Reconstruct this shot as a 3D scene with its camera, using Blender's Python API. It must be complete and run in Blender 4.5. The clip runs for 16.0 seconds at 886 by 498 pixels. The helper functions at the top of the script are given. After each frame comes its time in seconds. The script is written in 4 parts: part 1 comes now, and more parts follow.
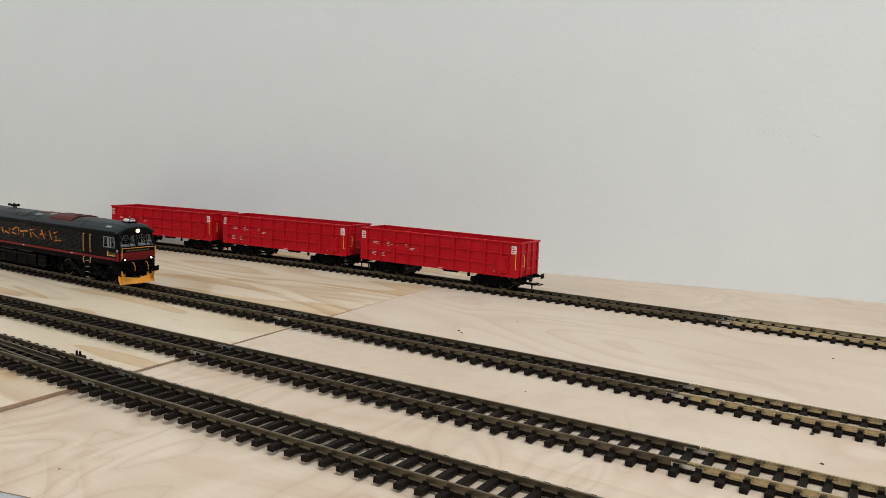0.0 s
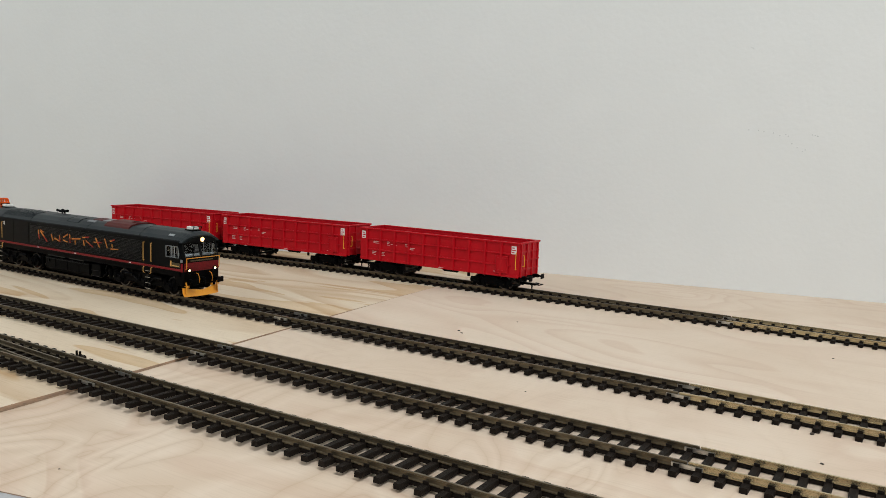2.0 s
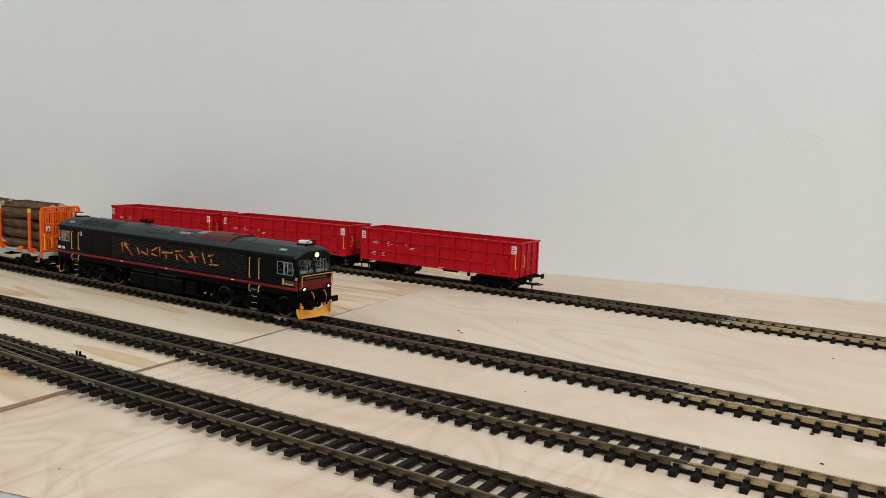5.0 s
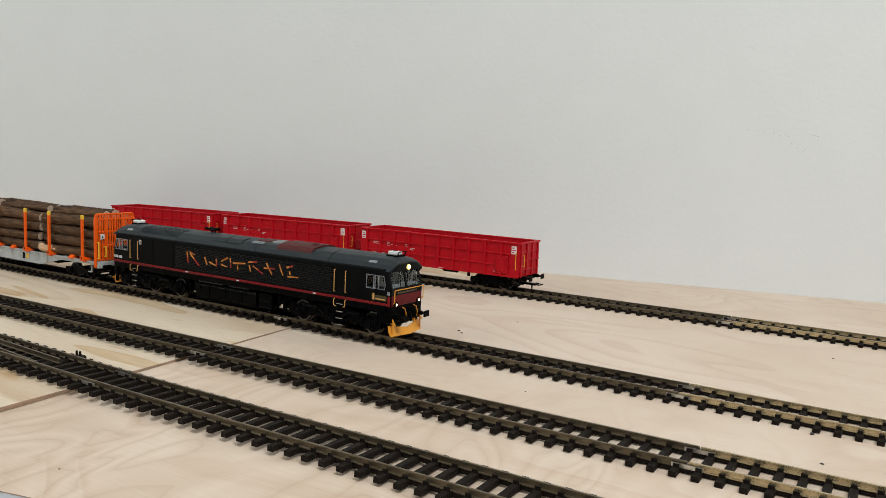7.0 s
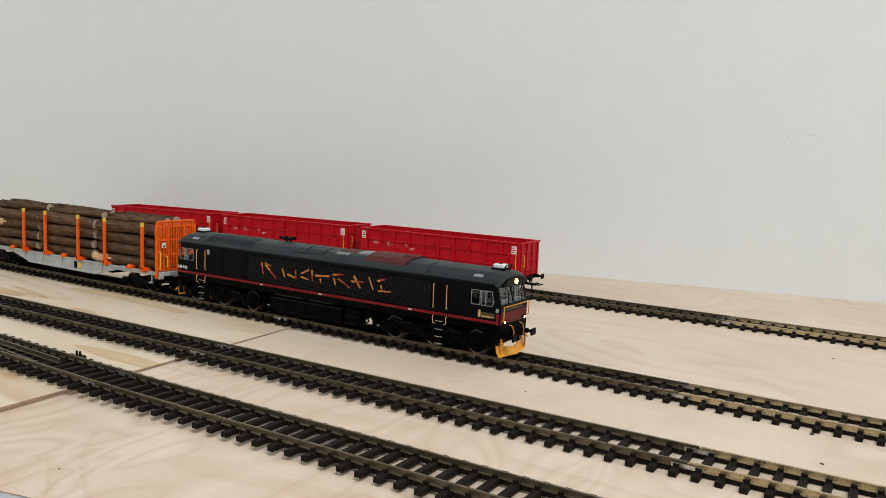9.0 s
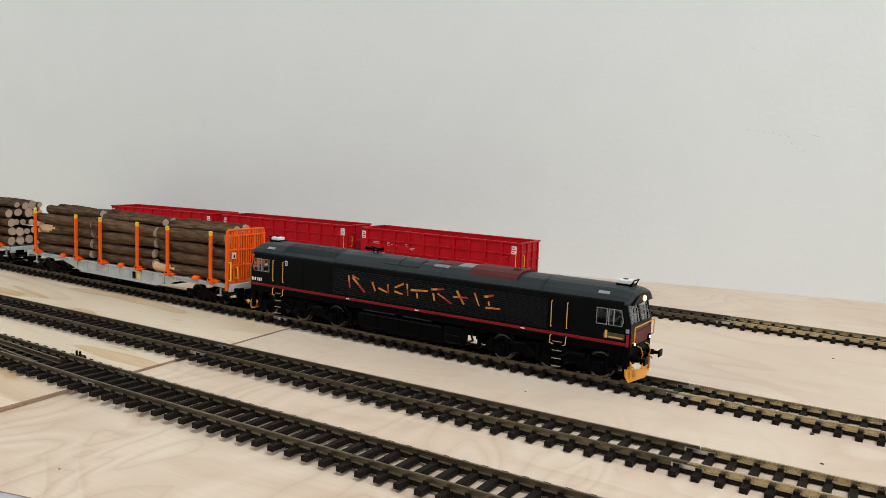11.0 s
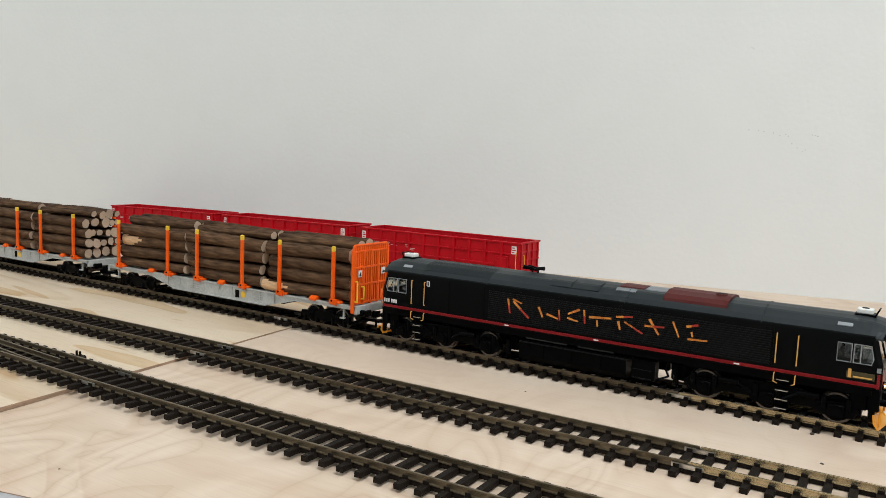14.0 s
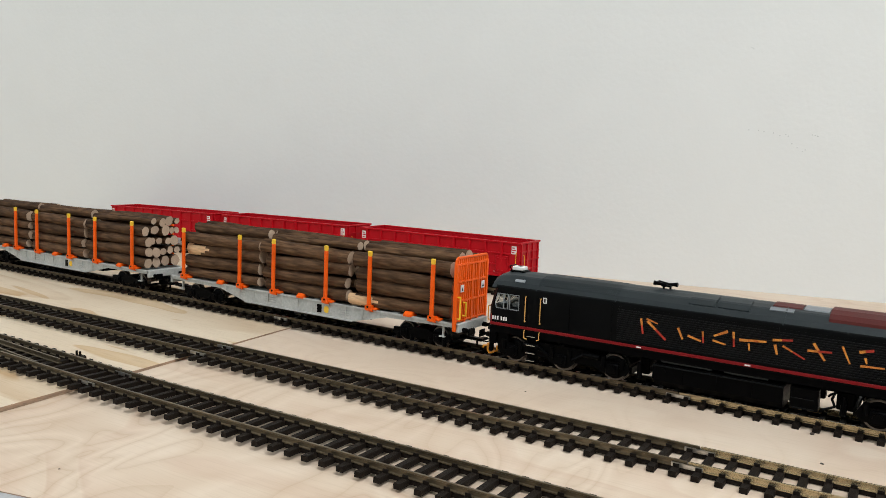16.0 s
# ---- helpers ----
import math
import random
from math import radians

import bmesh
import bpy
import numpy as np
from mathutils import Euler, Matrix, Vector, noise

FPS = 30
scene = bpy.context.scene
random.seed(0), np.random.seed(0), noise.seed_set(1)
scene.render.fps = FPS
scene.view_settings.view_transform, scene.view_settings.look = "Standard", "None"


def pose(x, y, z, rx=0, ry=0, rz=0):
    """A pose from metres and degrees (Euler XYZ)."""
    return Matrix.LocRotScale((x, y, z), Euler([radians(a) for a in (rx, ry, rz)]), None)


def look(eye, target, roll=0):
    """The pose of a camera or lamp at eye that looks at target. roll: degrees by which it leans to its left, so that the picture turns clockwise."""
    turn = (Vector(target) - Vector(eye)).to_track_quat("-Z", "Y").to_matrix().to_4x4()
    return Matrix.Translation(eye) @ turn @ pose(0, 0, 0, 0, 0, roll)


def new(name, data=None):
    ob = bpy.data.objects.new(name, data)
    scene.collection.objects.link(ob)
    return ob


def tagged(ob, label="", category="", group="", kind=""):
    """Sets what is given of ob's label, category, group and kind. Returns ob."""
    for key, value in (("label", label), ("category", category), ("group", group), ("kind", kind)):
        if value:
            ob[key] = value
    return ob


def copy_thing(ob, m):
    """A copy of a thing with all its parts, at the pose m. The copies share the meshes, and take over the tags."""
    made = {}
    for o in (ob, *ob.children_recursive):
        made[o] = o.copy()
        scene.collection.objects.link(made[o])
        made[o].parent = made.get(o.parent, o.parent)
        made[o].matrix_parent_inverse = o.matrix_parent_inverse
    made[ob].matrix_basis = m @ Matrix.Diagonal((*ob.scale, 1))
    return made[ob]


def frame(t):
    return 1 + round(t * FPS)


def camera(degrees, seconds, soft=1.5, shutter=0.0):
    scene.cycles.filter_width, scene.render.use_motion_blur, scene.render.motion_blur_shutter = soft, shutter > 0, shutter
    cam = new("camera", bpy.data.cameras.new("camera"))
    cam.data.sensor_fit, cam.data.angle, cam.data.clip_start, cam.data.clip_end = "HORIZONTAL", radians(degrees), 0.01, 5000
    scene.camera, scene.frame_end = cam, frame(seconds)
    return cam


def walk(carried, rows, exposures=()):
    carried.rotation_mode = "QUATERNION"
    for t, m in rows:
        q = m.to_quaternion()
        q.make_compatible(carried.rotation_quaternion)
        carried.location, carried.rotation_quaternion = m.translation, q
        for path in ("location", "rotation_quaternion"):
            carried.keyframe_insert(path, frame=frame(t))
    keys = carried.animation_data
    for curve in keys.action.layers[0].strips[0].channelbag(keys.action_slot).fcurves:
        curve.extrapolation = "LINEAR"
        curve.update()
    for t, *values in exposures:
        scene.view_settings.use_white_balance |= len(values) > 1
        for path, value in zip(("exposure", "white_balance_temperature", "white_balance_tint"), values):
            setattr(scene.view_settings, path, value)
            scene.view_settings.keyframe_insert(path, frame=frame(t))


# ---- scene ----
# ---- camera ----
cam = camera(57.93, 16.0, soft=0.65)
EYE = (0.0, -0.348, 0.10107)
_yaw, _pitch, _roll = radians(32.29), radians(-6.695), 2.364
_aim = (EYE[0] - math.sin(_yaw) * math.cos(_pitch), EYE[1] + math.cos(_yaw) * math.cos(_pitch), EYE[2] + math.sin(_pitch))
VIEW = look(EYE, _aim, _roll)
walk(cam, [(0.0, VIEW), (16.0, VIEW)], [(0.0, 0.05), (6.0, 0.09), (9.0, 0.14), (12.5, 0.2), (16.0, 0.24)])

# ---- light ----
world = bpy.data.worlds.new("room_air")
world.use_nodes = True
world.node_tree.nodes["Background"].inputs[0].default_value = (0.8, 0.85, 0.9, 1)
world.node_tree.nodes["Background"].inputs[1].default_value = 0.1
scene.world = world


def area(name, eye, target, sx, sy, power, colour):
    d = bpy.data.lights.new(name, "AREA")
    d.shape, d.size, d.size_y, d.energy, d.color = "RECTANGLE", sx, sy, power, colour
    ob = new(name, d)
    ob.matrix_basis = look(eye, target)
    return ob


# added area light at the front left; the room has no window
area("side_fill_light", (-1.45, -1.3, 1.0), (-0.2, 0.05, 0.0), 0.9, 0.9, 12.0, (0.89, 0.965, 1.0))
# unseen area light added overhead to the right, without any lamp fitting
area("overhead_light", (0.62, -0.42, 1.42), (0.3, -0.3, 0.0), 0.3, 1.0, 23.6, (0.89, 0.95, 0.985))


# ---- materials ----
def mat(name, base, rough=0.5, metal=0.0, var=0.12, scale=60.0, bump=0.0, bscale=400.0, stretch=(1, 1, 1), second=None, spec=0.5, coat=0.0, depth=0.0006):
    """Base colour varied at two scales, with roughness variation and fine relief."""
    m = bpy.data.materials.new(name)
    m.use_nodes = True
    nt = m.node_tree
    b = nt.nodes["Principled BSDF"]
    L = nt.links.new
    tc = nt.nodes.new("ShaderNodeTexCoord")
    mp = nt.nodes.new("ShaderNodeMapping")
    mp.inputs["Scale"].default_value = stretch
    L(tc.outputs["Object"], mp.inputs[0])
    n1 = nt.nodes.new("ShaderNodeTexNoise")
    n1.inputs["Scale"].default_value, n1.inputs["Detail"].default_value = scale, 4
    n2 = nt.nodes.new("ShaderNodeTexNoise")
    n2.inputs["Scale"].default_value, n2.inputs["Detail"].default_value = scale * 9, 3
    L(mp.outputs[0], n1.inputs[0])
    L(mp.outputs[0], n2.inputs[0])
    add = nt.nodes.new("ShaderNodeMath")
    add.operation = "ADD"
    L(n1.outputs[0], add.inputs[0])
    L(n2.outputs[0], add.inputs[1])
    ramp = nt.nodes.new("ShaderNodeMapRange")
    ramp.inputs[1].default_value, ramp.inputs[2].default_value = 0.7, 1.3
    L(add.outputs[0], ramp.inputs[0])
    mix = nt.nodes.new("ShaderNodeMix")
    mix.data_type = "RGBA"
    lo = [c * (1 - var) for c in base]
    hi = second or [min(1, c * (1 + var)) for c in base]
    mix.inputs[6].default_value, mix.inputs[7].default_value = (*lo, 1), (*hi, 1)
    L(ramp.outputs[0], mix.inputs[0])
    L(mix.outputs[2], b.inputs["Base Color"])
    rr = nt.nodes.new("ShaderNodeMapRange")
    rr.inputs[3].default_value, rr.inputs[4].default_value = max(0.02, rough - 0.08), min(1, rough + 0.08)
    L(n1.outputs[0], rr.inputs[0])
    L(rr.outputs[0], b.inputs["Roughness"])
    b.inputs["Metallic"].default_value = metal
    b.inputs["Specular IOR Level"].default_value = spec
    b.inputs["Coat Weight"].default_value = coat
    if bump:
        n3 = nt.nodes.new("ShaderNodeTexNoise")
        n3.inputs["Scale"].default_value, n3.inputs["Detail"].default_value = bscale, 4
        L(mp.outputs[0], n3.inputs[0])
        bp = nt.nodes.new("ShaderNodeBump")
        bp.inputs["Strength"].default_value, bp.inputs["Distance"].default_value = bump, depth
        L(n3.outputs[0], bp.inputs["Height"])
        L(bp.outputs[0], b.inputs["Normal"])
    return m


def glow(name, colour, strength):
    m = bpy.data.materials.new(name)
    m.use_nodes = True
    b = m.node_tree.nodes["Principled BSDF"]
    b.inputs["Base Color"].default_value = (*colour, 1)
    b.inputs["Emission Color"].default_value = (*colour, 1)
    b.inputs["Emission Strength"].default_value = strength
    return m


def wood(name, pale, tan, streak, sx, sy, lo, hi, wavy, curl):
    """Plywood veneer: long figure along x, darker latewood streaks, fine pores."""
    m = bpy.data.materials.new(name)
    m.use_nodes = True
    nt = m.node_tree
    b = nt.nodes["Principled BSDF"]
    L = nt.links.new
    tc = nt.nodes.new("ShaderNodeTexCoord")

    def tex(scale3, detail, distortion=0.0, sc=1.0):
        mp = nt.nodes.new("ShaderNodeMapping")
        mp.inputs["Scale"].default_value = scale3
        L(tc.outputs["Object"], mp.inputs[0])
        n = nt.nodes.new("ShaderNodeTexNoise")
        n.inputs["Scale"].default_value, n.inputs["Detail"].default_value, n.inputs["Distortion"].default_value = sc, detail, distortion
        L(mp.outputs[0], n.inputs[0])
        return n.outputs[0]

    def ramp(src, stops):
        r = nt.nodes.new("ShaderNodeValToRGB")
        e = r.color_ramp.elements
        e[0].position, e[0].color = stops[0][0], (*stops[0][1], 1)
        e[1].position, e[1].color = stops[-1][0], (*stops[-1][1], 1)
        for p, c in stops[1:-1]:
            k = e.new(p)
            k.color = (*c, 1)
        L(src, r.inputs[0])
        return r.outputs[0]

    def mixed(kind, fac, a, c):
        x = nt.nodes.new("ShaderNodeMix")
        x.data_type, x.blend_type = "RGBA", kind
        x.inputs[0].default_value = fac
        L(a, x.inputs[6])
        L(c, x.inputs[7])
        return x.outputs[2]

    def rings(src, count):
        """Sawtooth growth rings along the contours of a slow noise."""
        m1 = nt.nodes.new("ShaderNodeMath")
        m1.operation, m1.inputs[1].default_value = "MULTIPLY", count
        L(src, m1.inputs[0])
        m2 = nt.nodes.new("ShaderNodeMath")
        m2.operation = "FRACT"
        L(m1.outputs[0], m2.inputs[0])
        return m2.outputs[0]

    figure = rings(tex((sx, sy, 1), 1.5, wavy), 11.0)
    col = ramp(figure, [(0.0, pale), (lo, pale), (0.5 * (lo + hi), tan), (hi, streak), (1.0, [0.5 * (p + q) for p, q in zip(pale, tan)])])
    patch = tex((sx * 1.6, sy * 0.7, 1), 2)
    keep = nt.nodes.new("ShaderNodeMapRange")
    keep.inputs[1].default_value, keep.inputs[2].default_value = 0.36, 0.52
    L(patch, keep.inputs[0])
    plain = nt.nodes.new("ShaderNodeRGB")
    plain.outputs[0].default_value = (*pale, 1)
    x0 = nt.nodes.new("ShaderNodeMix")
    x0.data_type = "RGBA"
    L(keep.outputs[0], x0.inputs[0])
    L(plain.outputs[0], x0.inputs[6])
    L(col, x0.inputs[7])
    col = x0.outputs[2]
    cloud = ramp(tex((7, 9, 1), 3, 0.8), [(0.35, (0.9, 0.86, 0.82)), (0.65, (1, 1, 1))])
    col = mixed("MULTIPLY", 0.8, col, cloud)
    pores = ramp(tex((55, 1100, 1), 4), [(0.33, (0.84, 0.8, 0.76)), (0.5, (1, 1, 1))])
    col = mixed("MULTIPLY", 0.3 if curl else 0.55, col, pores)
    if not curl:  # broad tan heartwood blotches
        blot = ramp(tex((5.5, 26, 1), 2.5, 0.9), [(0.0, (1, 1, 1)), (0.55, (1, 1, 1)), (0.565, (0.84, 0.73, 0.58)), (0.66, (0.93, 0.86, 0.76)), (1.0, (0.97, 0.93, 0.86))])
        col = mixed("MULTIPLY", 1.0, col, blot)
    if curl:  # curly figure across the grain in the strip along the board front
        bands = ramp(rings(tex((22, 10, 1), 1.2, 1.1), 8.0), [(0.0, (0.855, 0.795, 0.735)), (0.1, (0.94, 0.905, 0.87)), (0.45, (1.05, 1.05, 1.05)), (0.8, (0.99, 0.97, 0.945)), (1.0, (0.92, 0.875, 0.83))])
        sep = nt.nodes.new("ShaderNodeSeparateXYZ")
        L(tc.outputs["Object"], sep.inputs[0])
        mask = nt.nodes.new("ShaderNodeMapRange")
        mask.inputs[1].default_value, mask.inputs[2].default_value = -0.02, -0.14
        mask.inputs[3].default_value, mask.inputs[4].default_value = 0.1, 0.9
        L(sep.outputs[1], mask.inputs[0])
        x = nt.nodes.new("ShaderNodeMix")
        x.data_type, x.blend_type = "RGBA", "MULTIPLY"
        L(mask.outputs[0], x.inputs[0])
        L(col, x.inputs[6])
        L(bands, x.inputs[7])
        col = x.outputs[2]
    L(col, b.inputs["Base Color"])
    b.inputs["Roughness"].default_value = 0.62
    b.inputs["Specular IOR Level"].default_value = 0.3
    bp = nt.nodes.new("ShaderNodeBump")
    bp.inputs["Strength"].default_value, bp.inputs["Distance"].default_value = 0.25, 0.0004
    L(tex((60, 700, 1), 4), bp.inputs["Height"])
    L(bp.outputs[0], b.inputs["Normal"])
    return m


M = dict(
    wall=mat("wall_paint", (0.74, 0.735, 0.715), 0.8, var=0.015, scale=3.0, bump=0.25, bscale=260, spec=0.2),
    ceil=mat("ceiling_paint", (0.8, 0.8, 0.78), 0.85, var=0.02, scale=3),
    floor=mat("floor_boards", (0.3, 0.24, 0.18), 0.5, var=0.2, scale=8, stretch=(1, 8, 1)),
    pine=wood("pine_plywood", (0.675, 0.56, 0.425), (0.61, 0.47, 0.33), (0.55, 0.405, 0.27), 2.2, 12, 0.4, 0.9, 0.5, 0.0),
    birch=wood("birch_plywood", (0.655, 0.535, 0.427), (0.636, 0.506, 0.399), (0.605, 0.468, 0.365), 4, 11, 0.4, 0.93, 0.8, 1.0),
    ply_edge=mat("plywood_edge", (0.36, 0.235, 0.155), 0.7, var=0.3, scale=40, stretch=(1, 1, 12)),
    alu=mat("grey_edging", (0.42, 0.42, 0.43), 0.45, 0.3, var=0.2, scale=60),
    sleeper=mat("sleeper_plastic", (0.012, 0.0085, 0.0063), 0.6, var=0.35, spec=0.09, scale=150, bump=0.3, bscale=1500, stretch=(6, 1, 1)),
    nickel=mat("weathered_rail", (0.145, 0.112, 0.07), 0.36, 0.68, var=0.3, scale=80, stretch=(0.3, 1, 1)),
    brass=mat("brass_rail", (0.50, 0.40, 0.24), 0.26, 0.75, var=0.15, scale=80, stretch=(0.3, 1, 1)),
    steel=mat("bright_steel", (0.6, 0.58, 0.54), 0.3, 0.95, var=0.1, scale=200),
    black=mat("black_loco_paint", (0.002, 0.0023, 0.0026), 0.34, spec=0.085, var=0.2, scale=60, bump=0.05, bscale=2500),
    under=mat("black_plastic", (0.0011, 0.0011, 0.0013), 0.42, spec=0.04, var=0.3, scale=150, bump=0.15, bscale=2500),
    slate=mat("slate_roof_paint", (0.0155, 0.0205, 0.0225), 0.45, spec=0.25, var=0.1, scale=60, bump=0.05, bscale=2500),
    stripe=mat("dark_red_lining", (0.185, 0.004, 0.006), 0.4, spec=0.25, var=0.12, scale=90),
    # mottled lining red, darkened to offset the light that falls on the nose
    nose=mat("shaded_red_nose", (0.12, 0.003, 0.005), 0.4, spec=0.2, var=0.35, scale=120),
    maroon=mat("maroon_silencer", (0.075, 0.012, 0.010), 0.55, spec=0.2, var=0.15, scale=90, bump=0.1, bscale=1500),
    yellow=mat("yellow_orange_paint", (0.76, 0.30, 0.015), 0.42, var=0.08, scale=120),
    tan_rail=mat("sand_handrail", (0.66, 0.36, 0.09), 0.45, var=0.1, scale=150),
    silver=mat("silver_frame", (0.36, 0.38, 0.4), 0.35, 0.6, var=0.1, scale=200),
    white=mat("white_plastic", (0.75, 0.74, 0.7), 0.45, var=0.06, scale=150),
    mark=mat("white_print", (0.72, 0.7, 0.68), 0.5, var=0.1, scale=200),
    red=mat("red_wagon_paint", (0.43, 0.003, 0.009), 0.42, spec=0.17, var=0.08, scale=50, bump=0.06, bscale=2500),
    red_in=mat("red_wagon_inside", (0.3, 0.003, 0.008), 0.5, spec=0.2, var=0.1, scale=50),
    orange=mat("orange_stake_paint", (0.84, 0.105, 0.006), 0.42, spec=0.2, var=0.08, scale=90, bump=0.06, bscale=2500),
    tip=mat("yellow_stake_tip", (0.85, 0.52, 0.03), 0.45, var=0.08, scale=120),
    grey=mat("light_grey_wagon", (0.4, 0.415, 0.395), 0.45, var=0.18, scale=70, second=(0.5, 0.505, 0.485), bump=0.05, bscale=2000),
    deck=mat("grey_deck", (0.33, 0.34, 0.33), 0.6, var=0.15, scale=60),
    log_end=mat("sawn_log_end", (0.41, 0.295, 0.21), 0.8, var=0.15, scale=120, bump=0.3, bscale=900),
    split=mat("split_pale_wood", (0.62, 0.38, 0.2), 0.75, var=0.25, scale=120, bump=0.5, bscale=500, stretch=(0.2, 1, 1)),
    logo_o=mat("orange_brush_paint", (0.55, 0.085, 0.02), 0.5, var=0.4, scale=300, second=(0.8, 0.34, 0.06), spec=0.2),
    logo_r=mat("red_brush_paint", (0.38, 0.035, 0.02), 0.5, var=0.4, scale=220, spec=0.2),
    step=mat("worn_step_edge", (0.42, 0.37, 0.3), 0.5, var=0.15, scale=200),
    gold=mat("gold_plate", (0.075, 0.058, 0.024), 0.4, 0.3, var=0.3, scale=200),
    rib=mat("satin_black_ribs", (0.0045, 0.0052, 0.0058), 0.36, var=0.2, scale=60, spec=0.19),
    panel=mat("dull_silver_panel", (0.22, 0.235, 0.25), 0.4, 0.5, var=0.12, scale=200),
    print=mat("faded_white_print", (0.62, 0.42, 0.41), 0.5, var=0.2, scale=400),
    # emission that imitates the warm halo round the lit top lens
    halo=glow("lamp_halo_glow", (1.0, 0.62, 0.22), 0.9),
    cabin=mat("grey_cab_fittings", (0.16, 0.165, 0.17), 0.6, var=0.1, scale=200),
    lamp=glow("lit_lamp", (1.0, 0.80, 0.45), 6.0),
    tyre=mat("dark_tyre_steel", (0.13, 0.115, 0.1), 0.38, 0.85, var=0.25, scale=200),
    speck=mat("dark_speck", (0.05, 0.035, 0.025), 0.7, var=0.4, scale=400),
    scuff=mat("grey_scuff", (0.58, 0.575, 0.56), 0.9, var=0.1, scale=200),
)


def bark_material(name, a, b2):
    m = mat(name, a, 0.85, var=0.45, scale=75, bump=1.0, bscale=260, stretch=(0.16, 1, 1), second=b2, spec=0.15, depth=0.0022)
    nt = m.node_tree
    oi = nt.nodes.new("ShaderNodeObjectInfo")
    h = nt.nodes.new("ShaderNodeHueSaturation")
    r = nt.nodes.new("ShaderNodeMapRange")
    r.inputs[3].default_value, r.inputs[4].default_value = 0.7, 1.35
    nt.links.new(oi.outputs["Random"], r.inputs[0])
    nt.links.new(r.outputs[0], h.inputs["Value"])
    b = nt.nodes["Principled BSDF"]
    src = b.inputs["Base Color"].links[0].from_socket
    nt.links.new(src, h.inputs["Color"])
    nt.links.new(h.outputs[0], b.inputs["Base Color"])
    return m


M["bark"] = bark_material("log_bark", (0.02, 0.0085, 0.0045), (0.135, 0.073, 0.038))

glass = bpy.data.materials.new("cab_glass")
glass.use_nodes = True
_g = glass.node_tree.nodes["Principled BSDF"]
_g.inputs["Base Color"].default_value = (0.85, 0.9, 0.9, 1)
_g.inputs["Roughness"].default_value = 0.05
_g.inputs["Transmission Weight"].default_value = 1.0
_g.inputs["IOR"].default_value = 1.3
M["glass"] = glass

# ---- mesh helpers (millimetres in, metres out) ----
MM = 0.001


def box(bm, x0, x1, y0, y1, z0, z1, bev=0.0):
    vs = [bm.verts.new((x, y, z)) for x in (x0, x1) for y in (y0, y1) for z in (z0, z1)]
    fs = [bm.faces.new([vs[i] for i in q]) for q in ((0, 1, 3, 2), (4, 6, 7, 5), (0, 4, 5, 1), (2, 3, 7, 6), (0, 2, 6, 4), (1, 5, 7, 3))]
    if bev:
        es = list({e for f in fs for e in f.edges})
        bmesh.ops.bevel(bm, geom=es, offset=bev, segments=1, affect="EDGES")


def prism_x(bm, prof, x0, x1, shift=None):
    """Closed profile of (y, z) drawn out along x; shift(y, z) -> dx added at x1 end, -dx at x0."""
    n = len(prof)
    a = [bm.verts.new((x0 - (shift(y, z) if shift else 0), y, z)) for y, z in prof]
    c = [bm.verts.new((x1 + (shift(y, z) if shift else 0), y, z)) for y, z in prof]
    for i in range(n):
        j = (i + 1) % n
        bm.faces.new((a[i], c[i], c[j], a[j]))
    bm.faces.new(a)
    bm.faces.new(c[::-1])


def prism_y(bm, prof, y0, y1):
    """Closed profile of (x, z) drawn out along y."""
    n = len(prof)
    a = [bm.verts.new((x, y0, z)) for x, z in prof]
    c = [bm.verts.new((x, y1, z)) for x, z in prof]
    for i in range(n):
        j = (i + 1) % n
        bm.faces.new((a[i], a[j], c[j], c[i]))
    bm.faces.new(a[::-1])
    bm.faces.new(c)


def rod(bm, p, q, r0, r1=None, seg=10, caps=True):
    p, q = Vector(p), Vector(q)
    r1 = r0 if r1 is None else r1
    rot = (q - p).to_track_quat("Z", "Y").to_matrix()
    rings = []
    for c, r in ((p, r0), (q, r1)):
        rings.append([bm.verts.new(c + rot @ Vector((r * math.cos(2 * math.pi * k / seg), r * math.sin(2 * math.pi * k / seg), 0))) for k in range(seg)])
    for k in range(seg):
        j = (k + 1) % seg
        bm.faces.new((rings[0][k], rings[0][j], rings[1][j], rings[1][k]))
    if caps:
        bm.faces.new(rings[0][::-1])
        bm.faces.new(rings[1])


def wire(bm, pts, r, seg=6):
    for p, q in zip(pts, pts[1:]):
        rod(bm, p, q, r, seg=seg)
    for p in pts[1:-1]:
        bmesh.ops.create_icosphere(bm, subdivisions=1, radius=r * 1.05, matrix=Matrix.Translation(p))


LIFT = [1.0]  # height factor over the rail top for the rolling stock being built


def finish(bm, name, smooth=0.0):
    bmesh.ops.recalc_face_normals(bm, faces=bm.faces)
    for v in bm.verts:
        v.co.z = 4.0 + (v.co.z - 4.0) * LIFT[0]
        v.co *= MM
    me = bpy.data.meshes.new(name)
    bm.to_mesh(me)
    bm.free()
    if smooth:
        me.polygons.foreach_set("use_smooth", [True] * len(me.polygons))
        me.set_sharp_from_angle(angle=radians(smooth))
    return me


def part(name, bm, material, parent, label="", smooth=0.0):
    me = bm if isinstance(bm, bpy.types.Mesh) else finish(bm, name, smooth)
    if not me.materials:
        me.materials.append(material)
    ob = new(name, me)
    ob.parent = parent
    if label:
        tagged(ob, label)
    return ob


def thing(name, bm, material, label, category, group="", kind="", smooth=0.0):
    me = finish(bm, name, smooth)
    me.materials.append(material)
    return tagged(new(name, me), label, category, group, kind)


def bmn():
    return bmesh.new()


# ---- room ----
# The back wall and the front edge of the boards run at a slant to the tracks.
SL = 0.2345
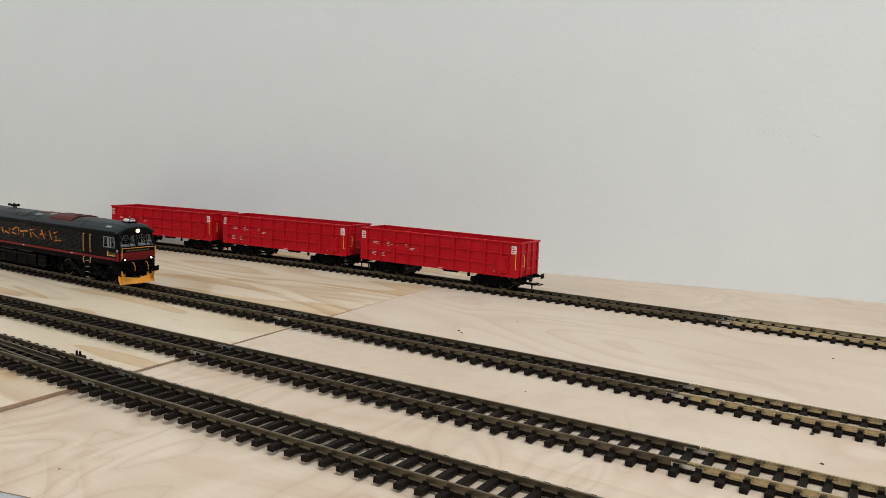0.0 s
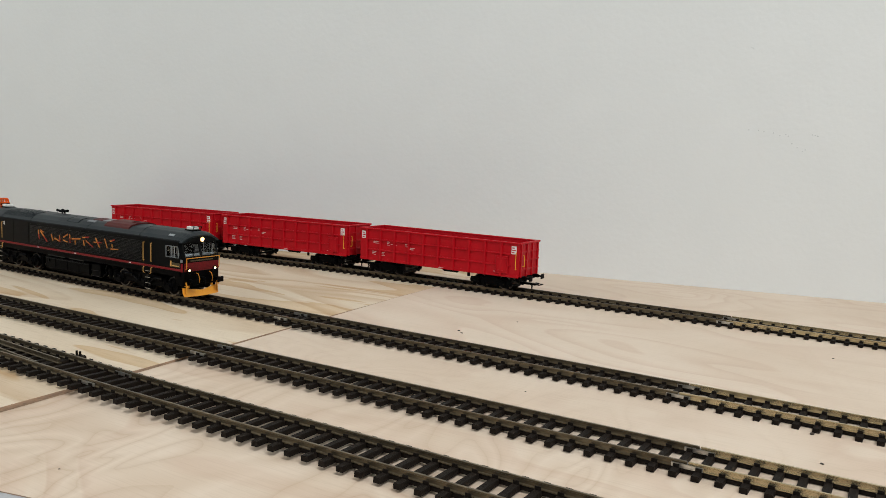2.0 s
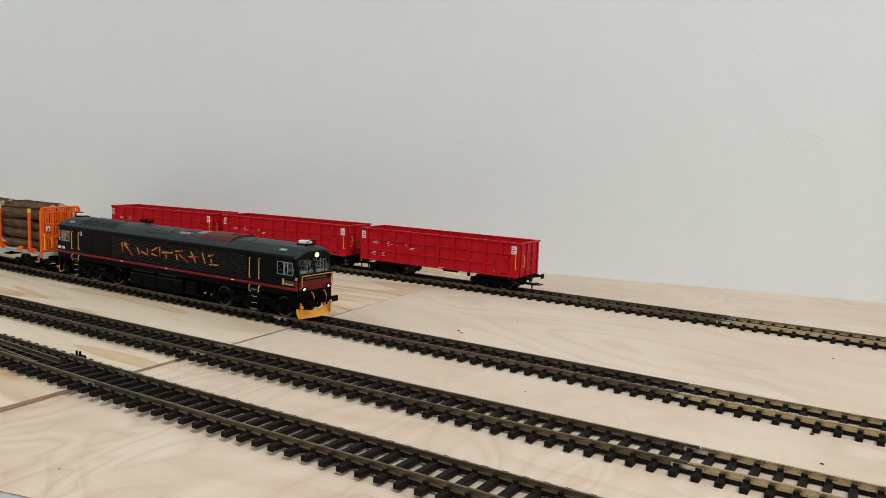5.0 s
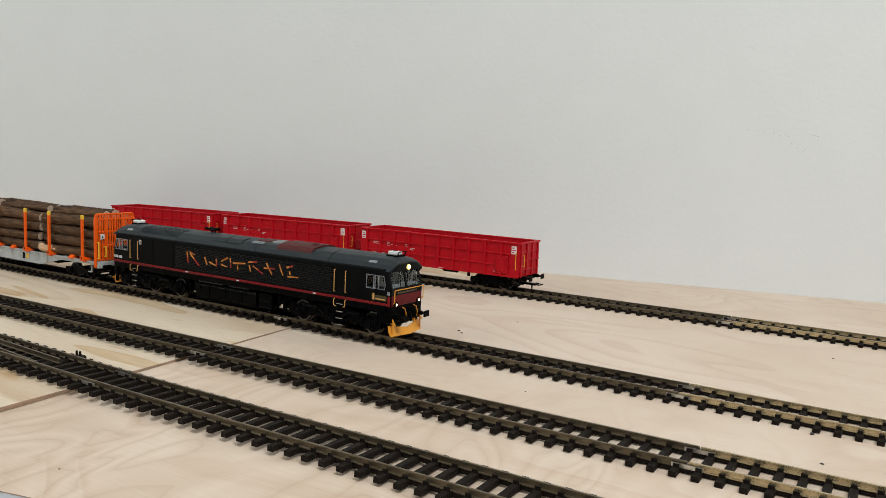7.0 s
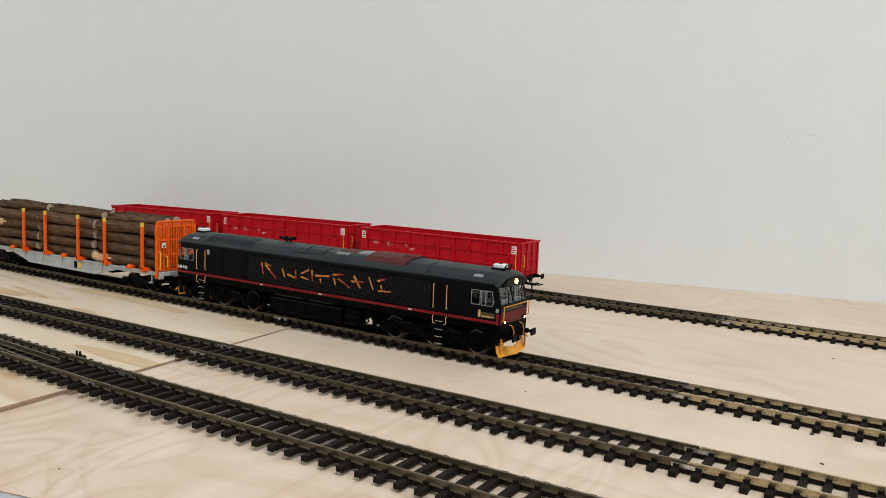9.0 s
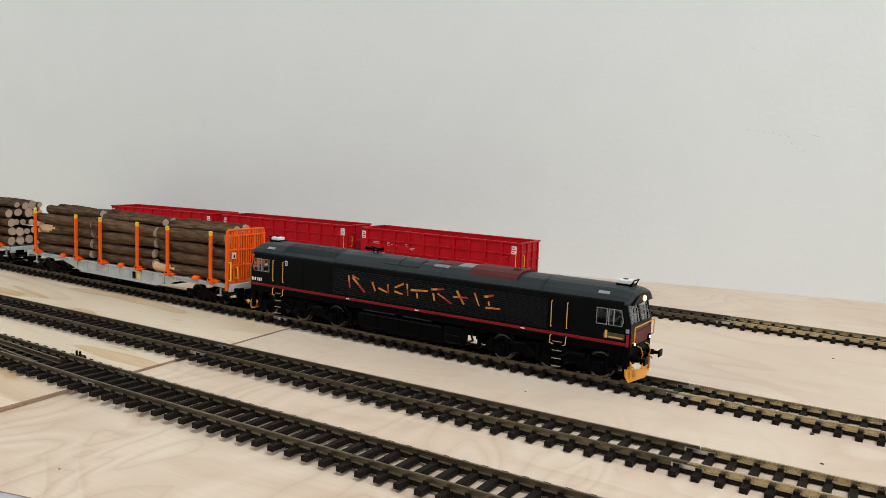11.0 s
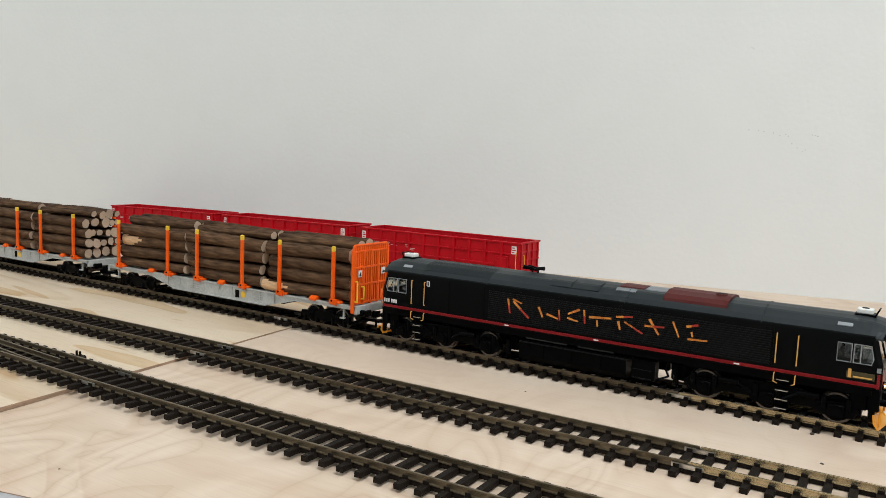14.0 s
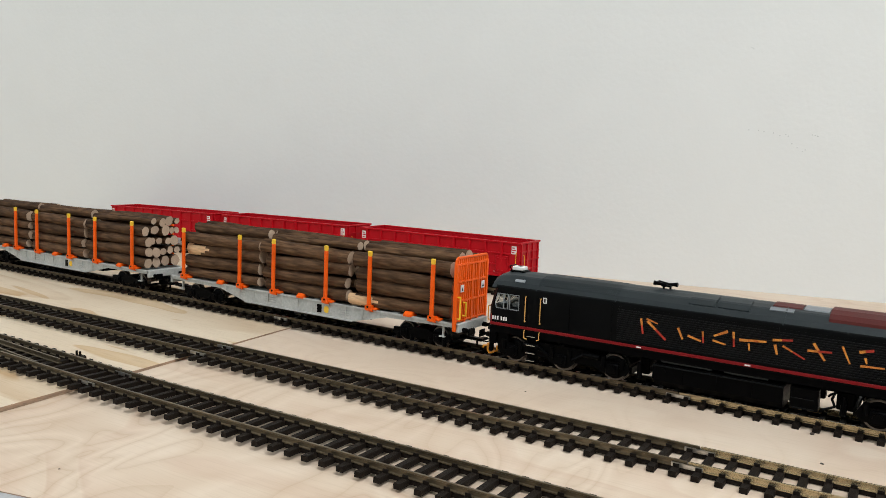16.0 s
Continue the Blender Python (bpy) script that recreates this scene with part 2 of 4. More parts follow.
ANG = math.atan(SL)


def wall_y(x):
    return 373.0 + SL * x


def front_y(x):
    return -167.2 + SL * x


def slab(bm, corners, z0, z1):
    a = [bm.verts.new((x, y, z0)) for x, y in corners]
    c = [bm.verts.new((x, y, z1)) for x, y in corners]
    n = len(corners)
    for i in range(n):
        j = (i + 1) % n
        bm.faces.new((a[i], a[j], c[j], c[i]))
    bm.faces.new(a[::-1])
    bm.faces.new(c)


X0, X1, YF = -2100, 1500, -2200
FLOOR, CEIL = -850, 1500
bm = bmn(); slab(bm, [(X0 - 100, wall_y(X0 - 100)), (X1 + 100, wall_y(X1 + 100)), (X1 + 100, wall_y(X1 + 100) + 100), (X0 - 100, wall_y(X0 - 100) + 100)], FLOOR, CEIL)
wall_back = thing("wall_north", bm, M["wall"], "matt off-white painted wall behind the boards", "wall", kind="structure")
bm = bmn(); box(bm, X0 - 100, X0, YF, wall_y(X0), FLOOR, CEIL)
thing("wall_west", bm, M["wall"], "plain off-white painted wall", "wall", kind="structure")
bm = bmn(); box(bm, X1, X1 + 100, YF, wall_y(X1), FLOOR, CEIL)
thing("wall_east", bm, M["wall"], "plain off-white painted wall", "wall", kind="structure")
bm = bmn(); box(bm, X0 - 100, X1 + 100, YF - 100, YF, FLOOR, CEIL)
thing("wall_south", bm, M["wall"], "plain off-white painted wall", "wall", kind="structure")
bm = bmn(); box(bm, X0 - 100, X1 + 100, YF - 100, wall_y(X1) + 150, FLOOR - 50, FLOOR)
thing("floor", bm, M["floor"], "plain brown boarded floor", "floor", kind="structure")
bm = bmn(); box(bm, X0 - 100, X1 + 100, YF - 100, wall_y(X1) + 150, CEIL, CEIL + 50)
thing("ceiling", bm, M["ceil"], "plain white ceiling", "ceiling", kind="structure")

# ---- plywood boards ----
SEAM = -315.3
SKEW = -0.0895  # the seam runs at a slight slant across the boards
BASE = -0.35  # top of the boards; sleepers lie on it


def dip(x, y):
    """How far the right-hand board has sagged below the left-hand one."""
    return 3.1 * min(1, max(0, (106 - y) / 290)) * min(1, max(0, (-62 - x) / 250))


def sag(x):
    """How far the back of the left-hand board has sunk towards its far end."""
    return 2.5 * min(1.25, max(0, (-400 - x) / 247)) ** 1.3


def settle(y):
    """How far the front of the left-hand board has settled."""
    return 1.2 * min(1, max(0, (110 - y) / 200))


def board(name, x0, x1, nx, ny, fz, material, label):
    bm = bmn()
    top, bot = [], []
    for i in range(nx + 1):
        x = x0 + (x1 - x0) * i / nx
        f, w = front_y(x), wall_y(x) - 0.5
        row = []
        for j in range(ny + 1):
            y = f + (w - f) * j / ny
            row.append(bm.verts.new((x + SKEW * y, y, fz(x, y))))
        top.append(row)
        bot.append([bm.verts.new((x + SKEW * f, f, fz(x, f) - 15)), bm.verts.new((x + SKEW * w, w, fz(x, w) - 15))])
    for i in range(nx):
        for j in range(ny):
            bm.faces.new((top[i][j], top[i + 1][j], top[i + 1][j + 1], top[i][j + 1]))
        bm.faces.new((bot[i][0], bot[i + 1][0], top[i + 1][0], top[i][0]))
        bm.faces.new((bot[i][1], top[i][ny], top[i + 1][ny], bot[i + 1][1]))
        bm.faces.new((bot[i][0], bot[i][1], bot[i + 1][1], bot[i + 1][0]))
    bm.faces.new([bot[0][0], *top[0], bot[0][1]])
    bm.faces.new([bot[nx][0], bot[nx][1], *top[nx][::-1]])
    me = finish(bm, name)
    me.materials.append(material)
    me.materials.append(M["ply_edge"])
    for p in me.polygons:
        if abs(p.normal.z) < 0.7:
            p.material_index = 1
    return tagged(new(name, me), label, "board", "plywood boards", "structure")


board("baseboard", -1400, SEAM - 0.15, 60, 24, lambda x, y: BASE - sag(x) * min(1.0, max(0.0, (y - 30) / 100)) - settle(y), M["pine"], "pale pine plywood board with tan grain streaks")
board("baseboard", SEAM + 0.15, 700, 40, 24, lambda x, y: BASE - dip(x, y), M["birch"], "pale birch plywood board, slightly sagging at the seam")
bm = bmn()
for x0, x1 in ((-1400, SEAM - 0.15), (SEAM + 0.15, 700)):
    pts = [(x0 + (x1 - x0) * k / 12) for k in range(13)]
    for a, b2 in zip(pts, pts[1:]):
        za = BASE - (dip(a, front_y(a)) if a > SEAM else 1.2)
        zb = BASE - (dip(b2, front_y(b2)) if b2 > SEAM else 1.2)
        v = [bm.verts.new(q) for q in ((a, front_y(a) - 14, za - 17), (b2, front_y(b2) - 14, zb - 17), (b2, front_y(b2) - 14, zb - 0.6), (a, front_y(a) - 14, za - 0.6),
                                       (a, front_y(a) - 0.2, za - 17), (b2, front_y(b2) - 0.2, zb - 17), (b2, front_y(b2) - 0.2, zb - 0.6), (a, front_y(a) - 0.2, za - 0.6))]
        for q in ((0, 1, 2, 3), (5, 4, 7, 6), (3, 2, 6, 7), (0, 4, 5, 1)):
            bm.faces.new([v[i] for i in q])
thing("trim", bm, M["alu"], "thin grey edging strip along the board front", "edging", kind="structure")
bm = bmn()
slab(bm, [(-1390, front_y(-1390) + 40), (690, front_y(690) + 40), (690, wall_y(690) - 1), (-1390, wall_y(-1390) - 1)], FLOOR, -25.0)
thing("baseboard_support", bm, M["wall"], "plain closed support under the plywood boards", "support", kind="structure")


# ---- tracks ----
PITCH, A_PHASE = 7.386, -110.9


def curve_a(x):
    u = x / 1000
    return 183.6 + 1.6 * u - 18.8 * u * u


def curve_b(x):
    return 0.0


def curve_c(x):
    u = x / 1000
    return -77.8 + 22.0 * u - 3.0 * u * u


def curve_d(x):
    if x > -250:
        return -139.85 + 0.0215 * x
    u = -250 - x
    v = min(u, 60.0)
    return -145.22 - 0.0215 * v + 0.00031 * v * v + 0.0157 * (u - v)


RAIL = [(-0.9, 1.55), (0.9, 1.55), (0.9, 1.8), (0.3, 2.05), (0.28, 3.25), (0.46, 3.4), (0.46, 3.82), (0.36, 3.9), (-0.36, 3.9), (-0.46, 3.82), (-0.46, 3.4), (-0.28, 3.25), (-0.3, 2.05), (-0.9, 1.8)]


def heading(path, x):
    return math.atan2(path(x + 1) - path(x - 1), 2.0)


def sweep(bm, path, x0, x1, off, step=25.0, prof=RAIL, low=None):
    n = max(1, int(abs(x1 - x0) / step))
    rings = []
    for i in range(n + 1):
        x = x0 + (x1 - x0) * i / n
        a = heading(path, x)
        rings.append([bm.verts.new((x - (off + u) * math.sin(a), path(x) + (off + u) * math.cos(a), z - (low(x) if low else 0))) for u, z in prof])
    m = len(prof)
    for p, q in zip(rings, rings[1:]):
        for k in range(m):
            j = (k + 1) % m
            bm.faces.new((p[k], q[k], q[j], p[j]))
    bm.faces.new(rings[0][::-1])
    bm.faces.new(rings[-1])


def sleeper_mesh(length=28.9, web=True):
    bm = bmn()
    h = length / 2
    # bevelled sleeper
    prof = [(-1.3, -0.35), (1.3, -0.35), (1.26, 1.4), (1.1, 1.6), (-1.1, 1.6), (-1.26, 1.4)]
    n = len(prof)
    a = [bm.verts.new((x, -h, z)) for x, z in prof]
    c = [bm.verts.new((x, h, z)) for x, z in prof]
    for i in range(n):
        bm.faces.new((a[i], a[(i + 1) % n], c[(i + 1) % n], c[i]))
    bm.faces.new(a[::-1])
    bm.faces.new(c)
    for s in (-1, 1):
        for o in (-1.55, 1.05):  # rail chairs either side of the foot
            y = s * 8.55 + (o if s > 0 else -o - 0.5)
            box(bm, -1.0, 1.0, y, y + 0.5, 1.55, 2.75)
        if web:  # web that ties the strip together
            box(bm, 1.3, 6.1, s * 8.55 - 0.8, s * 8.55 + 0.8, -0.1, 1.3)
    me = finish(bm, "sleeper")
    me.materials.append(M["sleeper"])
    return me


SLEEPER = sleeper_mesh()
SLEEPER_LONG = sleeper_mesh(30.0)


def track(label, path, x0, x1, joints, pitch, phase, long_from=None, low=None, brass=True):
    root = tagged(new("railway_track"), label, "model track", "model railway tracks")
    cuts = [x0, *joints, x1]
    for k, (a, b2) in enumerate(zip(cuts, cuts[1:])):
        last = brass and k == len(cuts) - 2
        for s in (-1, 1):
            bm = bmn()
            sweep(bm, path, a + 0.25, b2 - 0.25, s * 8.55, low=low)
            part("rail", bm, M["brass"] if last else M["nickel"], root, "brass-coloured rail" if last else "dull weathered rail")
    for j in joints:
        for s in (-1, 1):
            bm = bmn()
            a = heading(path, j)
            box(bm, -5.2, 5.2, -1.15, -0.6, 1.95, 3.0)
            box(bm, -5.2, 5.2, 0.6, 1.15, 1.95, 3.0)
            box(bm, -5.2, 5.2, -1.15, 1.15, 1.6, 1.83)
            ob = part("rail_joiner", bm, M["steel"], root, "bright metal rail joiner")
            ob.matrix_basis = pose((j - s * 8.55 * math.sin(a)) * MM, (path(j) + s * 8.55 * math.cos(a)) * MM, 0, 0, 0, math.degrees(a))
    x = phase
    xs = []
    while x > x0 + 2:
        x -= pitch
    while x < x1 - 4:
        x += pitch
        xs.append(x)
    for x in xs[:298]:
        jitter = 0.12 * math.sin(x * 12.9)
        ob = part("sleeper", SLEEPER_LONG if long_from is not None and x < long_from else SLEEPER, M["sleeper"], root)
        if any(abs(x - j) < 1.6 for j in joints):
            jitter += 1.6 if x < joints[-1] else -1.6
        ob.matrix_basis = pose(x * MM + jitter * MM, path(x) * MM, -low(x) * MM if low else 0, 0, 0, math.degrees(heading(path, x)) + 0.5 * math.sin(x * 7.7))
    return root


track("brown plastic track holding three red open wagons", curve_a, -800, 420, [-114.9], PITCH, A_PHASE, low=sag)
track("brown plastic track that carries the moving train", curve_b, -1260, 420, [-324.2, -91.4], PITCH, -87.74)
track("brown plastic track with bare weathered rails", curve_c, -800, 420, [-296.4, -65.5], PITCH, -150.1)
points = track("brown plastic track running into a set of points", curve_d, -700, 330, [-292], PITCH, -281.66, long_from=-322, brass=False)

# switch blades of the points
bm = bmn(); sweep(bm, lambda x: -143.7 + 0.0438 * (-329 - x), -560, -329, 0.0, 12)
part("switch_blade", bm, M["nickel"], points, "open switch blade")
bm = bmn(); sweep(bm, lambda x: -152.7 + 0.0742 * (-332 - x), -470, -332, 0.0, 12)
part("switch_blade", bm, M["nickel"], points, "closed switch blade")
bm = bmn()
box(bm, -337.6, -334.2, curve_d(-336) - 14, curve_d(-336) + 17.5, -0.34, 1.3, 0.2)
box(bm, -338.8, -332.8, curve_d(-336) + 13, curve_d(-336) + 17, -0.34, 1.2, 0.2)
part("tie_bar", bm, M["sleeper"], points, "black plastic tie bar end")
for dx in (-1.5, 1.1):
    bm = bmn(); rod(bm, (-336 + dx, curve_d(-336) + 15.0, 1.1), (-336 + dx, curve_d(-336) + 15.0, 3.5), 0.55, 0.5, 8)
    part("peg", bm, M["sleeper"], points)


# ---- wheels and bogies ----
def wheelset_mesh(r):
    bm = bmn()
    for s in (-1, 1):
        rod(bm, (0, s * 7.25, 0), (0, s * 7.95, 0), r + 0.55, r + 0.45, 28)  # flange
        rod(bm, (0, s * 7.9, 0), (0, s * 10.1, 0), r, r - 0.12, 28)  # tread
    rod(bm, (0, -8, 0), (0, 8, 0), 1.0, seg=10)
    tyre = finish(bm, "tyre", 40)
    tyre.materials.append(M["tyre"])
    bm = bmn()
    rod(bm, (0, -10.05, 0), (0, -10.22, 0), r * 0.87, r * 0.83, 24)  # dark face
    rod(bm, (0, -10.2, 0), (0, -11.0, 0), r * 0.3, r * 0.24, 12)
    for k in range(4):
        a = math.pi * k / 2
        rod(bm, (r * 0.52 * math.cos(a), -10.2, r * 0.52 * math.sin(a)), (r * 0.52 * math.cos(a), -10.3, r * 0.52 * math.sin(a)), r * 0.13, seg=8)
    face = finish(bm, "wheel_disc", 40)
    face.materials.append(M["under"])
    return tyre, face


WHEELS = {r: wheelset_mesh(r) for r in (5.2, 6.1)}
SPIN = []


def wheelset(root, x, r):
    ws = part("wheelset", WHEELS[r][0], None, root, "black wheelset with bright metal tyres")
    for turn in (0, 180):
        disc = part("wheel_disc", WHEELS[r][1], None, ws)
        disc.matrix_basis = pose(0, 0, 0, 0, 0, turn)
    ws.matrix_basis = pose(x * MM, 0, (4.0 + r) * MM)
    return ws


def wagon_bogie(root, xc, moving):
    bm = bmn()
    for s in (-1, 1):
        y0, y1 = s * 11.2, s * 12.9
        prism_y(bm, [(xc - 17.5, 8.6), (xc - 14.5, 6.6), (xc - 7.5, 6.6), (xc - 5, 7.2), (xc + 5, 7.2), (xc + 7.5, 6.6), (xc + 14.5, 6.6), (xc + 17.5, 8.6), (xc + 17, 11.4), (xc + 6, 11.8), (xc + 4, 13.2), (xc - 4, 13.2), (xc - 6, 11.8), (xc - 17, 11.4)], min(y0, y1), max(y0, y1))
        for dx in (-10.3, 10.3):
            box(bm, xc + dx - 2.1, xc + dx + 2.1, s * 13.1 - 0.6, s * 13.1 + 0.6, 7.0, 11.4, 0.3)  # axle box
            rod(bm, (xc + dx, s * 13.4, 9.2), (xc + dx, s * 14.3, 9.2), 1.3, seg=10)
        for dx in (-5.6, 5.6, -14.2, 14.2):
            rod(bm, (xc + dx, s * 12.3, 5.4), (xc + dx, s * 12.3, 9.0), 1.15, seg=8)  # springs
    box(bm, xc - 4, xc + 4, -12, 12, 9.5, 12.8, 0.4)
    for dx in (-17.0, 17.0):
        box(bm, xc + dx - 0.5, xc + dx + 0.5, -12, 12, 7.2, 8.6)
    part("bogie", bm, M["under"], root, "black two-axle bogie frame", 40)
    for dx in (-10.3, 10.3):
        ws = wheelset(root, xc + dx, 5.2)
        if moving:
            SPIN.append((ws, xc + dx, 5.2))


def buffer_pair(root, x, s, z, half=10.1, length=6.6, material="under"):
    for y in (-half, half):
        bm = bmn()
        rod(bm, (x, y, z), (x + s * length * 0.55, y, z), 1.35, seg=12)
        rod(bm, (x + s * length * 0.5, y, z), (x + s * length, y, z), 0.85, seg=12)
        box(bm, *sorted((x + s * length, x + s * (length + 0.8))), y - 2.7, y + 2.7, z - 1.9, z + 1.9, 0.4)
        part("buffer", bm, M[material], root, "black buffer", 40)


def coupler(root, x, s):
    bm = bmn()
    box(bm, *sorted((x - s * 6, x + s * 7)), -1.6, 1.6, 8.4, 10.0, 0.3)
    box(bm, *sorted((x + s * 5, x + s * 8)), -3.4, 3.4, 8.8, 10.2, 0.3)
    wire(bm, [(x + s * 6, -3.0, 9.4), (x + s * 11, -3.0, 9.4), (x + s * 11, 3.0, 9.4), (x + s * 6, 3.0, 9.4)], 0.35)
    box(bm, *sorted((x + s * 3.2, x + s * 4)), -0.4, 0.4, 5.6, 8.6)
    part("coupling", bm, M["under"], root, "black loop coupling")


# ---- red open wagons ----
def red_wagon():
    root = tagged(new("open_wagon"), "bright red open-topped freight wagon standing on the track", "model wagon", "red open wagons")
    hl, hw, zb, zt = 71.8, 16.0, 15.4, 39.1
    t = 0.9
    for y in (-hw, hw - t):
        bm = bmn(); box(bm, -hl, hl, y, y + t, zb, zt)
        part("side_panel", bm, M["red"], root)
    for x in (-hl, hl - t):
        bm = bmn(); box(bm, x, x + t, -hw + t, hw - t, zb, zt)
        part("end_panel", bm, M["red"], root)
    bm = bmn(); box(bm, -hl + t, hl - t, -hw + t, hw - t, zb + 0.4, zb + 1.4)
    part("wagon_floor", bm, M["red_in"], root, "dark red wagon floor")
    bm = bmn()
    for y in (-hw, hw):
        box(bm, -hl - 0.9, hl + 0.9, y - 1.0, y + 1.0, zt, zt + 1.3, 0.3)
    for x in (-hl, hl):
        box(bm, x - 0.9, x + 0.9, -hw + 1.02, hw - 1.02, zt - 0.02, zt + 1.28, 0.3)
    part("top_rim", bm, M["red"], root, "rounded red top rim")
    for s in (-1, 1):
        for k in range(10):
            x = -s * (-hl + 6.5 + k * 13.6)
            bm = bmn()
            prof = [(x - 1.15, 0), (x - 0.75, 1.25), (x + 0.75, 1.25), (x + 1.15, 0)]
            a = [bm.verts.new((px, s * (hw + py), zb - 0.6)) for px, py in prof]
            c = [bm.verts.new((px, s * (hw + py), zt)) for px, py in prof]
            for i in range(4):
                j = (i + 1) % 4
                bm.faces.new((a[i], a[j], c[j], c[i]))
            bm.faces.new(a)
            bm.faces.new(c[::-1])
            part("post", bm, M["red"], root)
        for z in (23.2, 31.6):
            bm = bmn(); box(bm, *sorted((s * (hl - 6.5), -s * (hl - 7.1))), *sorted((s * hw, s * (hw + 1.0))), z - 0.6, z + 0.6, 0.25)
            part("side_rib", bm, M["red"], root)
        bm = bmn(); box(bm, -hl, hl, *sorted((s * hw, s * (hw + 0.5))), zb - 0.9, zb + 1.2, 0.2)
        part("sole_bar", bm, M["red"], root)
        bm = bmn()
        x0 = hl - 19.0 if s < 0 else -hl + 8.8
        box(bm, x0, x0 + 10.2, *sorted((s * hw, s * (hw + 1.15))), zb + 1.6, zb + 14.6, 0.3)
        door = part("door", bm, M["red"], root, "small red side door")
        bm = bmn()
        for z in (zb + 3.5, zb + 12.5):
            box(bm, x0 + 0.5, x0 + 9.7, *sorted((s * (hw + 1.1), s * (hw + 1.5))), z - 0.3, z + 0.3)
        for x in (x0 + 1.2, x0 + 9.0):
            box(bm, x - 0.25, x + 0.25, *sorted((s * (hw + 1.1), s * (hw + 1.45))), zb + 2.0, zb + 14.2)
        part("hinge", bm, M["red"], door)
    for sx in (-1, 1):
        for k in range(4):
            y = -hw + 2.2 + k * (2 * hw - 4.4) / 3
            bm = bmn(); box(bm, *sorted((sx * hl, sx * (hl + 1.0))), y - 0.8, y + 0.8, zb - 0.4, zt, 0.25)
            part("post", bm, M["red"], root)
        for z in (20.5, 27.0, 33.5):
            bm = bmn(); box(bm, *sorted((sx * hl, sx * (hl + 0.7))), -hw, hw, z - 0.6, z + 0.6, 0.2)
            part("end_rib", bm, M["red"], root)
        # yellow grab handles
        for s in (-1, 1):
            if sx * s > 0:
                continue
            bm = bmn()
            wire(bm, [(sx * (hl - 2.2), s * (hw + 0.2), 21), (sx * (hl - 2.2), s * (hw + 1.5), 21), (sx * (hl - 2.2), s * (hw + 1.5), 33.0), (sx * (hl - 2.2), s * (hw + 0.2), 33.0)], 0.21)
            part("grab_handle", bm, M["tip"], root, "thin yellow grab handle")
            bm = bmn()
            wire(bm, [(sx * (hl + 0.8), s * (hw - 4), 23.0), (sx * (hl + 2.2), s * (hw - 4), 23.0), (sx * (hl + 2.2), s * (hw - 4), 31.0), (sx * (hl + 0.8), s * (hw - 4), 31.0)], 0.21)
            part("grab_handle", bm, M["tip"], root, "thin yellow grab handle")
        for s in (-1, 1):
            # white placards at both ends of each side
            bm = bmn()
            x = sx * (hl - (4.6 if sx * s < 0 else 3.2))
            box(bm, x - 2.0, x + 2.0, *sorted((s * hw, s * (hw + 0.12))), 31.8, 37.6)
            plate = part("placard", bm, M["mark"], root, "small white printed placard")
            bm = bmn()
            for i in range(3):
                box(bm, x - 1.5, x + (1.5 if i % 2 else 0.4), *sorted((s * (hw + 0.1), s * (hw + 0.2))), 32.5 + i * 1.7, 33.3 + i * 1.7)
            part("print_bar", bm, M["red"], plate)
        buffer_pair(root, sx * hl, sx, 14.2)
        coupler(root, sx * hl, sx)
    # printed data panels as plain bars
    for s in (-1, 1):
        for x0, z, w, n in ((-59, 29.6, 8.5, 2), (-45.5, 30.2, 2.5, 3), (-42, 28.4, 6, 1), (-28, 29.8, 3, 2), (-26.5, 27.4, 7.5, 2), (-60, 21.6, 4, 3), (-51, 21.4, 3.4, 3), (51, 17.6, 4, 1), (3, 15.2, 5, 1)):
            for i in range(n):
                xx = s * -1 * x0
                bm = bmn()
                box(bm, *sorted((xx, xx + (w if s < 0 else -w) * (1 - 0.18 * (i % 2)))), *sorted((s * (hw + 0.02), s * (hw + (0.62 if z == 15.2 else 0.1)))), z - 1.2 * i, z - 1.2 * i + 0.42)
                part("printed_bar", bm, M["print"], root)
    # underframe
    bm = bmn()
    box(bm, -hl + 1, hl - 1, -3, 3, 13.4, zb + 0.2, 0.4)
    box(bm, -hl + 0.6, -hl + 3, -hw + 1, hw - 1, 11.8, zb, 0.3)
    box(bm, hl - 3, hl - 0.6, -hw + 1, hw - 1, 11.8, zb, 0.3)
    prism_y(bm, [(6, 14.9), (8, 13.0), (20, 13.0), (22, 14.9)], -15.6, -14.4)
    part("underframe", bm, M["under"], root, "black underframe", 40)
    for sx in (-1, 1):
        bm = bmn()
        box(bm, *sorted((sx * 28.5, sx * 31)), -15.4, -14.8, 11.5, 14.6, 0.2)
        part("brake_lever", bm, M["under"], root)
    for xc in (-47.5, 47.5):
        wagon_bogie(root, xc, False)
    return root


def on_track(path, x, z=0.0):
    return pose(x * MM, path(x) * MM, z, 0, 0, math.degrees(heading(path, x)))


def red_pose(x):
    tilt = math.degrees(math.atan2(sag(x - 47) - sag(x + 47), 94.0))
    return pose(x * MM, curve_a(x) * MM, -(sag(x - 47) + sag(x + 47)) / 2 * MM, 0, -tilt, math.degrees(heading(curve_a, x)))


first_red = red_wagon()
first_red.matrix_basis = red_pose(-331.3)
copy_thing(first_red, red_pose(-489.1))
copy_thing(first_red, red_pose(-646.8))


